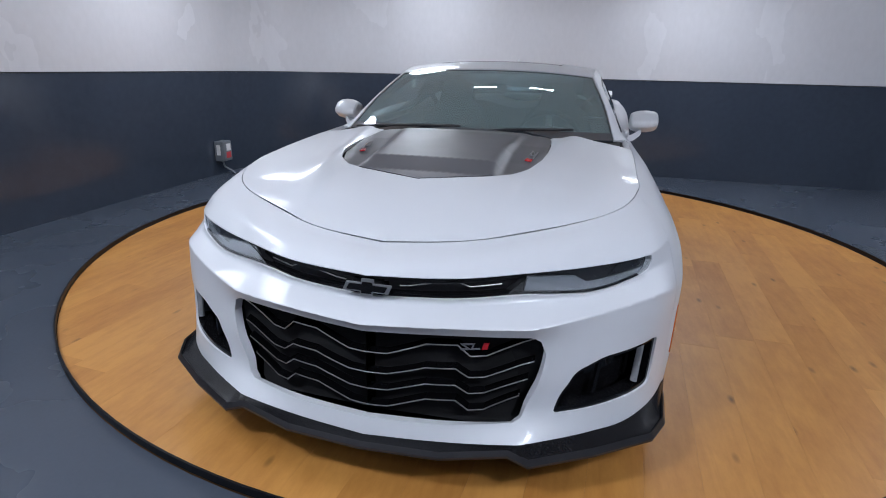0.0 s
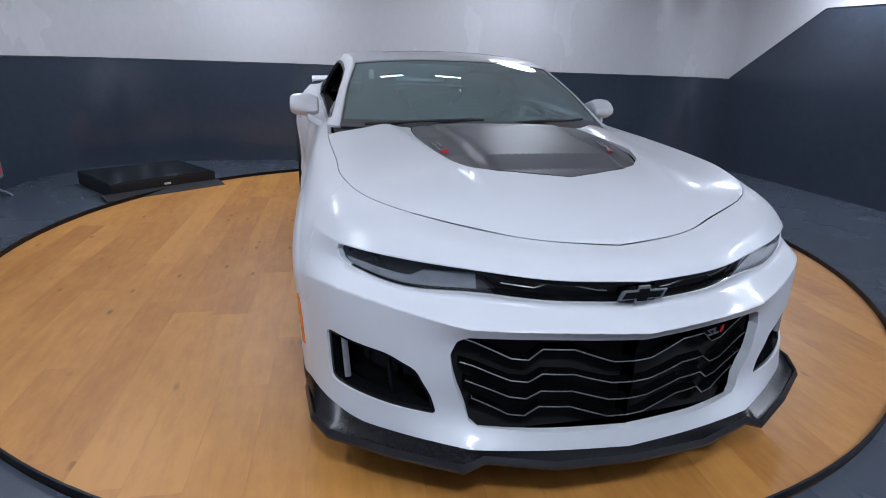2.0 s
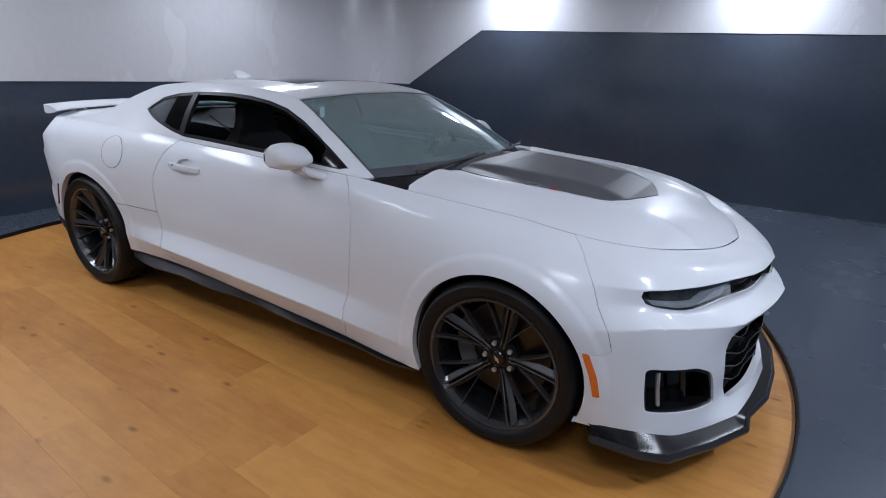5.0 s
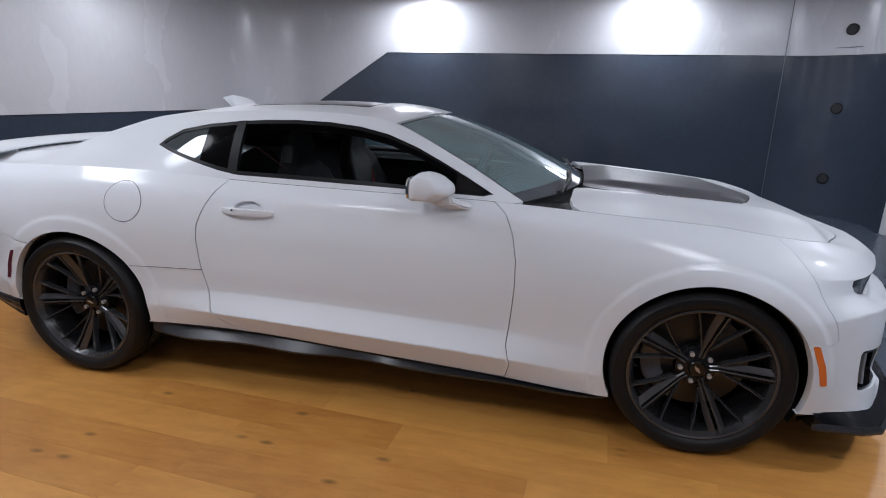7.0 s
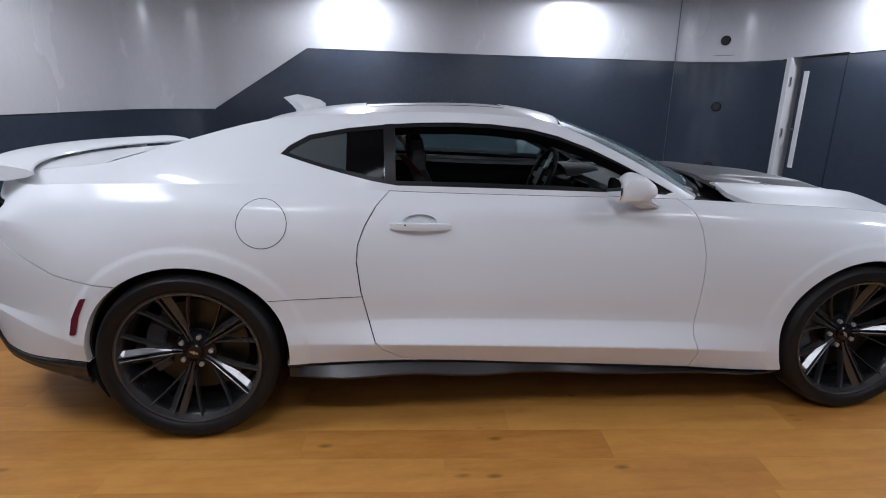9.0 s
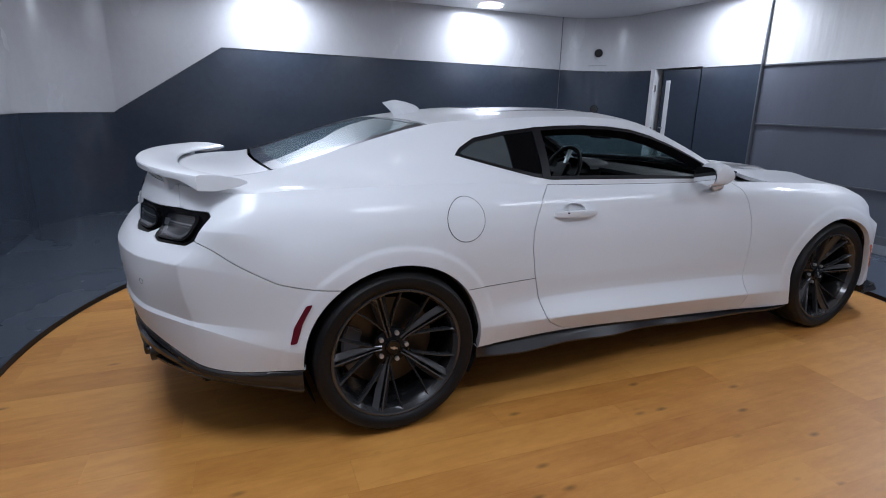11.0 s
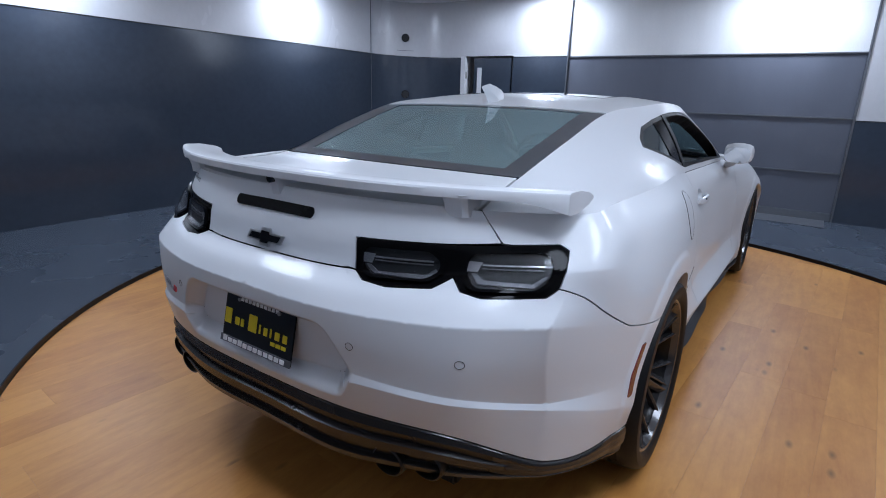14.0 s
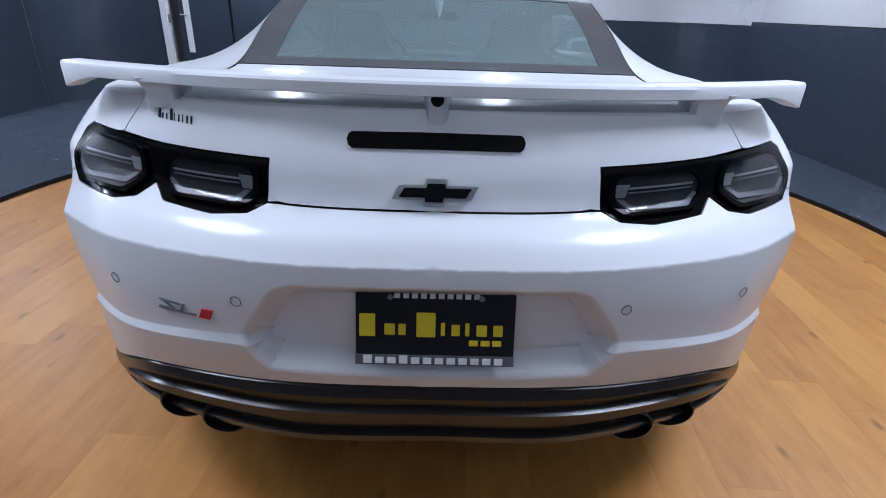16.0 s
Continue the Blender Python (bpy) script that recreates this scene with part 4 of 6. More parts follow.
cut_r = [(side_uv([(-0.525, 0.262)])[0][0], 0.0)] + side_uv([(-0.60, 0.298), (-0.668, 0.338), (-0.696, 0.372), (-0.722, 0.46), (-0.748, 0.57), (-0.762, 0.69), (-0.756, 0.76), (-0.728, 0.83), (-0.685, 0.90)]) + [(u_at_x(-0.632), 8.0)]
arch_r1 = side_uv(ellipse(*R_ARCH, -12, 126.4, 34))
arch_r2 = side_uv(ellipse(*R_ARCH, 126.4, 186, 16))
lamp_yz = [(0.316, 0.910), (0.43, 0.912), (0.55, 0.915), (0.68, 0.919), (0.775, 0.921), (0.798, 0.908), (0.809, 0.868), (0.805, 0.828), (0.785, 0.809), (0.66, 0.806), (0.607, 0.815),
           (0.572, 0.838), (0.540, 0.815), (0.43, 0.807), (0.36, 0.812), (0.324, 0.828)]
lamp = tail_uv(lamp_yz)
seam_b = side_uv([(-1.66, 0.630), (-1.74, 0.640), (-1.86, 0.670), (-2.0, 0.752)])


def run8(ua, ub, v=8.0, step=0.05):
    n = max(2, int(abs(ub - ua) / step))
    return [(ua + (ub - ua) * i / n, v) for i in range(n + 1)]


def closed(*runs):
    out = []
    for r in runs:
        for p in r:
            if not out or np.hypot((p[0] - out[-1][0]), (p[1] - out[-1][1]) * 0.09) > 1e-4:
                out.append(tuple(p))
    if np.hypot(out[0][0] - out[-1][0], (out[0][1] - out[-1][1]) * 0.09) < 1e-4:
        out.pop()
    return out


def keep_edges(p):
    return p[0] < 1e-6 or p[0] > U_END - 1e-6


def keep_top(p):
    return keep_edges(p) or p[1] > 7.999


# openings in the nose
grille_yz = [(0, 0.5085), (0.15, 0.508), (0.34, 0.506), (0.480, 0.501), (0.512, 0.484), (0.528, 0.440), (0.525, 0.405), (0.496, 0.300), (0.470, 0.228), (0.448, 0.215), (0.25, 0.213), (0, 0.2125)]
grille = nose_uv(grille_yz)
grille[0], grille[-1] = (0.0, grille[0][1]), (0.0, grille[-1][1])
duct = nose_uv(rounded([(0.864, 0.452), (0.855, 0.285), (0.70, 0.258), (0.562, 0.240), (0.578, 0.300), (0.622, 0.384), (0.70, 0.424)], 0.02, 4))
ua, ub = KNOT[2] - 0.03, KNOT[4] + 0.012
slot = [(0.0, 5.06)] + run8(0.02, ub - 0.05, 5.04)[0:] + [(ub - 0.015, 5.2), (ub, 5.6), (ub - 0.01, 5.9)] + [(u, v) for u, v in run8(ub - 0.04, 0.02, 5.965)] + [(0.0, 5.965)]

half_cut = closed(run8(0, arch_f1[0][0], 0.0), arch_f1, seam, run8(seam[-1][0], 0.0), [(0, 5.965)], list(reversed(slot[1:-1])), [(0, 5.06)],
                  [(0, grille[0][1])], grille[1:-1], [(0, grille[-1][1])])
bumper_f = panel("front_bumper", shell, inset(half_cut, 0.0009, SS, keep_edges), PAINT, car, [duct], SS, 0.024, 0.03, sides="whole", label="white front bumper with a wide lower opening")[0]

# fenders, doors, rear wings
fender = closed(list(reversed(seam)), arch_f2, run8(arch_f2[-1][0], cut_f[0][0], 0.0), cut_f, run8(cut_f[-1][0], seam[-1][0]))
panel("front_fender", shell, inset(fender, 0.0009, SS, keep_edges), PAINT, car, (), SS, 0.019, 0.028)
door_poly = closed(list(reversed(cut_f)), run8(cut_f[0][0], cut_r[0][0], 0.0), cut_r, run8(cut_r[-1][0], cut_f[-1][0]))
pocket_uv = side_uv([(-0.515 + 0.068 * math.cos(t), 0.836 + 0.032 * math.sin(t)) for t in (2 * math.pi * i / 28 for i in range(28))])
doors = panel("door", shell, inset(door_poly, GAP, SS, keep_edges), PAINT, car, [pocket_uv], SS, 0.028, 0.028)
fuel_c = side_uv([(-1.105, 0.850)])[0]
fuel = [side_uv([(-1.105 + 0.089 * math.cos(t), 0.850 + 0.089 * math.sin(t))])[0] for t in (2 * math.pi * i / 40 for i in range(40))]
U_DECK = float(np.interp(-0.602, -TAIL.surf(np.stack([np.linspace(KNOT[14], U_END, 300), np.full(300, 8.0)], 1))[:, 1], np.linspace(KNOT[14], U_END, 300)))
lamp_deck = tail_uv([(0.662, 0.922)])[0]
quarter = closed(list(reversed(cut_r)), run8(cut_r[0][0], arch_r1[0][0], 0.0), arch_r1, seam_b, [lamp[7], lamp[6], lamp[5], lamp[4], lamp[3], lamp_deck], [(U_DECK, 8.0)], run8(U_DECK, cut_r[-1][0]))
quarters = panel("rear_wing", shell, inset(quarter, GAP, SS, keep_top), PAINT, car, (), SS, 0.019, 0.028, seam_free=lambda p: p[1] > 7.99)
bumper_r = closed(run8(U_END, arch_r2[-1][0], 0.0), list(reversed(arch_r2)), seam_b, [lamp[7], lamp[8], lamp[9], lamp[10], lamp[11], lamp[12], lamp[13], lamp[14], lamp[15]],
                  [tuple(p) for p in tail_uv([(0.30, 0.829)])], run8(KNOT[-2] + 0.06, U_END, 6.02))
recess = tail_uv(rounded([(0.0, 0.708), (0.272, 0.704), (0.306, 0.688), (0.378, 0.582), (0.366, 0.545), (0.330, 0.494), (0.0, 0.486)], 0.016, 4))
recess = [(U_END, tail_uv([(0, 0.708)])[0][1])] + [p for p in recess if p[0] < U_END - 0.012] + [(U_END, tail_uv([(0, 0.486)])[0][1])]
bumper_r2 = closed(run8(U_END, arch_r2[-1][0], 0.0), list(reversed(arch_r2)), seam_b, [lamp[7], lamp[8], lamp[9], lamp[10], lamp[11], lamp[12], lamp[13], lamp[14], lamp[15]],
                   [tuple(p) for p in tail_uv([(0.30, 0.829)])], run8(KNOT[-2] + 0.06, U_END, 6.02), recess)
rear_bumper = panel("rear_bumper", shell, inset(bumper_r2, GAP, SS, keep_edges), PAINT, car, (), SS, 0.024, 0.03, sides="whole", label="white rear bumper with a plate recess")[0]
rim_out = dense(recess, 0.02, False)
rim_in = inset(rim_out, 0.042, SS, keep_edges)
rim_in[0], rim_in[-1] = (U_END, rim_in[1][1]), (U_END, rim_in[-2][1])
slope = []
for a, b in zip(inset(rim_out, -0.0028, SS, keep_edges), rim_in):
    p, q = on(shell, a, 0.0003)[0], on(shell, b, -0.046)[0]
    out = Vector((-1, 0, 0))
    slope.append([p, p * 0.92 + q * 0.08 + out * 0.0028, p * 0.82 + q * 0.18 + out * 0.0050, p * 0.65 + q * 0.35 + out * 0.0045, p * 0.35 + q * 0.65 - out * 0.001, p * 0.12 + q * 0.88 - out * 0.002, q])
slope[0][0].y = slope[-1][0].y = 0
part("recess_slope", loft(slope + [[Vector((v.x, -v.y, v.z)) for v in r] for r in reversed(slope)]), PAINT, rear_bumper, smooth=True)
panel("plate_recess", shell, inset(rim_in, -0.004, SS, keep_edges), PAINT, rear_bumper, (), SS, 0.03, 0.0, lift=-0.046, sides="whole")
tail_face = closed(run8(U_END, KNOT[-2] + 0.06, 6.03), [tuple(p) for p in tail_uv([(0.302, 0.831)])], [lamp[15], lamp[0], lamp[1], lamp[2], lamp_deck], run8(U_DECK, U_END))
deck = panel("boot_lid", top, [(8.06, 0.0), (8.06, 0.985), (10.0, 0.985), (10.0, 0.0)], PAINT, car, (), TS, 0.03, 0.02, sides="whole", label="white boot lid under the rear wing")[0]
panel("boot_face", shell, inset(tail_face, GAP, SS, keep_edges), PAINT, deck, (), SS, 0.026, 0.02, sides="whole")
for nm, poly in (("inner_fender", fender), ("inner_wing", quarter), ("inner_bumper", bumper_r2)):
    panel(nm, shell, inset(poly, -0.004, SS, keep_edges), DARK, car, (), SS, 0.07, 0.0, lift=-0.035)
for ob in doors:
    panel("door_card", shell, inset(door_poly, 0.01, SS, keep_edges), LEATHER, ob, (), SS, 0.06, 0.0, lift=-0.06, sides="one")
    if ob is doors[1]:
        card = ob.children[0]
        card.scale = (1, -1, 1)
flap = panel("fuel_flap", shell, inset(fuel, 0.0, SS), PAINT, quarters[1], (), SS, 0.03, 0.006, lift=0.0012, sides="one")[0]
flap.scale = (1, -1, 1)
part("flap_gap", sweep([on(shell, fuel[i % 40], 0.0002, -1)[0] for i in range(41)], 0.0016, seg=6), TRIM_BLACK, quarters[1])

# joint between the rear wing and the sill piece
for sg, ob in ((1, quarters[0]), (-1, quarters[1])):
    run = [on(shell, p, 0.0002, sg)[0] for p in side_uv([(x, 0.553 - 0.006 * (x + 0.9)) for x in np.linspace(-0.742, -1.098, 14)])]
    part("panel_joint", sweep(run, 0.0013, seg=5), TRIM_BLACK, ob)

# cabin sides with the window line
dlo_xz = [(-1.062, 1.088), (-1.03, 1.118), (-0.95, 1.160), (-0.80, 1.187), (-0.63, 1.204), (-0.50, 1.211), (-0.357, 1.213), (-0.20, 1.207), (-0.05, 1.190), (0.08, 1.160), (0.214, 1.111), (0.33, 1.058),
          (0.443, 1.001), (0.56, 0.938), (0.52, 0.930), (0.28, 0.941), (0.05, 0.950), (-0.265, 0.961), (-0.60, 0.972), (-0.70, 0.990), (-0.878, 1.036), (-1.00, 1.070)]
dlo = CABIN.find(dense(dlo_xz, 0.05), [0, 2])
roof_edge = [(10.0 * i / 60, 0.0) for i in range(61)]
waist = [(10.0 - 10.0 * i / 60, 1.0) for i in range(61)]
panel("cabin_side", flank, closed(roof_edge, waist), PAINT, car, [dlo], KS, 0.026, 0.014, seam_free=lambda p: p[1] > 0.995 or p[1] < 0.005)
panel("cabin_lining", flank, [(0.2, 0.02), (7.8, 0.02), (7.8, 0.98), (0.2, 0.98)], LEATHER, car, [inset(dlo, -0.004, KS)], KS, 0.06, 0.0, lift=-0.03)
panel("window_trim", flank, dlo, TRIM_BLACK, car, [inset(dlo, 0.017, KS)], KS, 0.02, 0.055, lift=-0.002, label="black window surround")
pane_in = inset(dlo, 0.016, KS)


def clip_x(poly, surf, x, rear):
    """The part of an outline behind (rear) or ahead of an upright line at x."""
    out = []
    P = surf(poly)[:, 0]
    n = len(poly)
    for i in range(n):
        a, b, xa, xb = poly[i], poly[(i + 1) % n], P[i], P[(i + 1) % n]
        ka, kb = (xa < x) == rear, (xb < x) == rear
        if ka:
            out.append(a)
        if ka != kb:
            t = (x - xa) / (xb - xa)
            out.append((a[0] + (b[0] - a[0]) * t, a[1] + (b[1] - a[1]) * t))
    return out


panel("quarter_window", flank, clip_x(pane_in, flank, -0.648, True), DARK_GLASS, car, (), KS, 0.04, 0.0, thick=0.004, lift=-0.006, label="dark tinted rear side window")
panel("window_border", flank, clip_x(clip_x(pane_in, flank, -0.652, True), flank, -0.80, False), LAMP_BLACK, car, (), KS, 0.03, 0.0, lift=-0.0028)
panel("window_pillar", flank, clip_x(clip_x(dlo, flank, -0.606, True), flank, -0.650, False), TRIM_BLACK, car, (), KS, 0.03, 0.02, lift=0.001)
panel("mirror_triangle", flank, clip_x(pane_in, flank, 0.40, False), GLOSS, car, (), KS, 0.03, 0.0, lift=-0.004)
left_glass = panel("door_window", flank, clip_x(clip_x(pane_in, flank, -0.606, False), flank, 0.40, True), GLASS, car, (), KS, 0.05, 0.0, thick=0.004, lift=-0.008, sides="one", label="clear driver's window")[0]

# roof, sunroof, screens
sun = rounded([(2.95, 0.0), (2.95, 0.66), (4.75, 0.66), (4.75, 0.0)], 0.05)
roof_half = [(2.0, 0.0)] + [(2.0, q / 20) for q in range(1, 21)] + [(2 + 4 * i / 30, 1.0) for i in range(1, 31)] + [(6.0, 1 - q / 20) for q in range(1, 21)]
panel("roof", top, roof_half[:-1] + [(6.0, 0.0), (4.72, 0.0), (4.72, 0.66), (2.98, 0.66), (2.98, 0.0)], PAINT, car, (), TS, 0.03, 0.012, sides="whole", label="white roof", seam_free=lambda p: p[1] > 0.99)
panel("sunroof", top, [(2.99, 0.0), (2.99, 0.652), (4.71, 0.652), (4.71, 0.0)], SMOKE, car, (), TS, 0.035, 0.012, lift=0.0015, sides="whole", label="dark glass sunroof panel")


def screen(p0, p1, edge, inner, tag, label, tint):
    full = [(p0, 0.0)] + [(p0, edge * i / 12) for i in range(1, 13)] + [(p0 + (p1 - p0) * i / 14, edge) for i in range(1, 15)] + [(p1, edge * (1 - i / 12)) for i in range(1, 13)]
    full[-1] = (p1, 0.0)
    d = inner / 0.38
    a, b, w = p0 + d[0], p1 - d[1], edge - d[2]
    pane = [(a, 0.0)] + [(a, w * i / 12) for i in range(1, 12)] + [(a + (b - a) * i / 14, w) for i in range(15)] + [(b, w * (1 - i / 12)) for i in range(1, 13)]
    pane[-1] = (b, 0.0)
    g = panel(tag, top, pane, tint, car, (), TS, 0.05, 0.0, thick=0.005, lift=-0.004, sides="whole", label=label)[0]
    ring = [(p0, 0.0)] + full[1:-1] + [(p1, 0.0), (b, 0.0)] + list(reversed(pane[1:-1])) + [(a, 0.0)]
    panel("screen_border", top, ring, BORDER, g, (), TS, 0.03, 0.01, lift=-0.002, sides="whole", label="black painted glass border")
    return g


windscreen = screen(0.0, 1.965, 0.975, np.array([0.07, 0.008, 0.004]), "windscreen", "clear greenish windscreen with black border", GLASS)
rear_screen = screen(6.03, 8.0, 0.999, np.array([0.02, 0.075, 0.060]), "rear_screen", "tinted rear screen with wide black border", GLASS)
for ob in (windscreen, rear_screen, left_glass):
    ob.visible_shadow = False

# white pillars beside the windscreen
panel("windscreen_pillar", top, [(2.0 * i / 20, 0.980) for i in range(21)] + [(2.0 - 2.0 * i / 20, 1.0) for i in range(21)], PAINT, car, (), TS, 0.03, 0.012, seam_free=lambda p: p[1] > 0.995)

# bonnet with its grey insert
uh = u_at_x(0.905)
edge = shell(np.stack([np.linspace(0, uh, 90), np.full(90, 8.0)], 1))[:, :2]
rear_edge = [(0.875, 0.745), (0.862, 0.66), (0.875, 0.55), (0.900, 0.47)]
ins_half = [(1.735, 0.0), (1.70, 0.12), (1.655, 0.245), (1.605, 0.325), (1.53, 0.385), (1.42, 0.420), (1.28, 0.432), (1.12, 0.434), (1.00, 0.430), (0.94, 0.418), (0.918, 0.385), (0.925, 0.16), (0.93, 0.0)]
hood_poly = [tuple(p) for p in edge] + rear_edge + [(0.915, 0.432)] + [p for p in reversed(ins_half[:10])]
hood_poly[0] = (hood_poly[0][0] - 0.002, 0.0)
bonnet = panel("bonnet", hood, inset(hood_poly, GAP, (1, 1), lambda p: abs(p[1]) < 1e-6), PAINT, car, (), (1, 1), 0.026, 0.02, sides="whole", label="white sculpted bonnet")[0]
panel("bonnet_insert", insert, inset(ins_half, 0.002, (1, 1), lambda p: abs(p[1]) < 1e-6), GREY, bonnet, (), (1, 1), 0.016, 0.015, sides="whole", label="satin dark grey raised bonnet insert")
# dark well under the bonnet's rear edge and the wipers
cowl = loft([[(0.97 - 0.30 * (y / 0.74) ** 2 + dx, y, 0.905 - 0.02 * (y / 0.74) ** 2 + dz) for y in np.linspace(-0.74, 0.74, 31)] for dx, dz in ((-0.06, 0.0), (0.0, -0.012), (0.03, -0.03), (0.10, -0.035), (0.14, -0.06))])
part("cowl", cowl, MATTE, car, "black plastic cowl below the windscreen", smooth=True)
for y0, y1, s in ((-0.54, -0.04, 1), (-0.02, 0.46, 1)):
    w = part("wiper_arm", sweep([(0.93 - 0.22 * (y0 / 0.74) ** 2, y0, 0.925), (0.86, y0 + 0.15, 0.952), (0.86 - 0.05 * abs(y1), y1, 0.962)], 0.009, flat=0.6), MATTE, car, "black windscreen wiper", smooth=True)
    part("blade", sweep([(0.885 - 0.20 * abs(y0) ** 2, y0 - 0.08, 0.935), (0.86, (y0 + y1) / 2, 0.957), (0.835 - 0.05 * abs(y1), y1 + 0.06, 0.965)], 0.006), MATTE, w)

# underbody, engine bay and boot filled with dark blocks, wheel-arch liners
part("underbody", box(-2.15, 2.0, -0.55, 0.55, 0.15, 0.21), DARK, car, bevel=0.01)
part("floor_pan", box(-1.0, 1.0, -0.84, 0.84, 0.18, 0.26), DARK, car)
part("engine_bay", prism([(0.80, 0.21), (2.08, 0.21), (2.10, 0.50), (1.98, 0.60), (1.80, 0.69), (0.80, 0.84)], "y", -0.52, 0.52), DARK, car)
part("boot_floor", prism([(-2.25, 0.40), (-1.0, 0.26), (-1.0, 0.62), (-1.55, 0.90), (-2.12, 0.93), (-2.25, 0.80)], "y", -0.53, 0.53), DARK, car)
for cx, rx in ((1.392, 0.372), (-1.41, 0.386)):
    for sg in (1, -1):
        rows = [[(cx + rx * math.cos(radians(a)), y * sg, 0.335 + 0.365 * math.sin(radians(a))) for a in range(-30, 211, 8)] for y in (0.905, 0.75, 0.53)]
        rows.append([(cx + 0.01 * math.cos(radians(a)), 0.53 * sg, 0.335) for a in range(-30, 211, 8)])
        part("arch_liner", loft(rows), DARK, car)

# front splitter
SPLIT = material("satin_black_splitter", (0.022, 0.022, 0.025), 0.34, coat=0.05, vary=0.12, coat_rough=0.12)
SPLIT_TOP = material("black_splitter_top", (0.008, 0.008, 0.0095), 0.25, spec=0.30, vary=0.12)
EDGE_T = [(0, 2.335, 0, 0.150), (1, 2.318, 0.25, 0.150), (1.9, 2.262, 0.445, 0.158), (2.15, 2.266, 0.510, 0.137), (3, 2.165, 0.70, 0.143), (3.9, 2.045, 0.880, 0.150), (4.3, 1.960, 0.925, 0.158), (5, 1.795, 0.940, 0.165)]


def edge_at(t):
    k = np.array(EDGE_T)
    return np.array([np.interp(t, k[:, 0], k[:, j]) for j in (1, 2, 3)])


RISE = spline([(0, 0.0), (1.8, 0.0), (2.2, 0.01), (3, 0.02), (3.5, 0.05), (3.95, 0.22), (4.3, 0.25), (5, 0.12)])
rows, strip_rows = [], []
for i in range(-100, 101):
    t = abs(i) / 20
    sg = 1 if i >= 0 else -1
    e = edge_at(t)
    u = float(np.interp(t, range(6), KNOT[:6]))
    k = on(shell, (u, max(0.0, float(RISE(t)[0, 0]))), 0.002)[0]
    k2 = on(shell, (u, 0.05), -0.08)[0]
    d = Vector((e[0] - k.x, e[1] - k.y, 0)).normalized()
    h = 0.019 if t > 2.05 else 0.015
    fold = (k * 0.55 + Vector(e) * 0.45)
    fold.z = e[2] + (k.z - e[2]) * (0.30 if t > 2.05 else 0.45)
    rows.append([(k2.x, k2.y * sg, 0.135), (k.x - 0.012, k.y * sg, k.z + 0.002), (k.x, k.y * sg, k.z - 0.002), (fold.x, fold.y * sg, fold.z),
                 (e[0] - d.x * 0.012, (e[1] - d.y * 0.012) * sg, e[2] + 0.004), (e[0] - d.x * 0.012, (e[1] - d.y * 0.012) * sg, e[2] - 0.009), (k2.x, k2.y * sg, e[2] - 0.010)])
    strip_rows.append([((e[0] - d.x * q), (e[1] - d.y * q) * sg, e[2] + z) for q, z in ((0.014, h - 0.006), (0.010, h - 0.002), (0.003, 0.003), (0.0, -0.002), (0.002, -0.012), (0.014, -0.012))])
splitter = part("front_splitter", loft(rows, closed=True, caps=True), SPLIT_TOP, car, "satin black front splitter with a grey lip", smooth=True)
part("splitter_lip", loft(strip_rows, closed=True, caps=True), SPLIT, splitter, "satin dark grey lip", smooth=True)

# side skirts with a flared blade
BLADE = spline([(-1.06, 0.905, 0.232, 0.190), (-0.97, 0.918, 0.226, 0.200), (-0.86, 0.932, 0.222, 0.206), (-0.55, 0.930, 0.228, 0.205), (-0.25, 0.918, 0.206, 0.188), (-0.10, 0.900, 0.204, 0.182),
                (0.30, 0.915, 0.190, 0.162), (0.70, 0.920, 0.182, 0.160), (0.95, 0.930, 0.172, 0.158), (1.06, 0.915, 0.172, 0.158)])
for sg in (1, -1):
    rows = []
    for x in np.linspace(1.05, -1.04, 80):
        u = float(np.interp(-x, -SIDE.surf(np.stack([np.linspace(KNOT[5], KNOT[13], 200), np.zeros(200)], 1))[:, 0], np.linspace(KNOT[5], KNOT[13], 200)))
        a = on(shell, (u, 0.06), -0.004)[0]
        y, z, zb = BLADE(x)[0]
        rows.append([(x, (a.y - 0.05) * sg, a.z - 0.01), (x, a.y * sg, a.z), (x, (a.y - 0.012) * sg, a.z - 0.022), (x, y * sg, z), (x, (y - 0.004) * sg, z - 0.010), (x, (y - 0.05) * sg, zb + 0.006), (x, 0.70 * sg, 0.165)])
    part("side_skirt", loft(rows, closed=True, caps=True), SPLIT, car, "satin black side skirt with a flared blade", smooth=True)

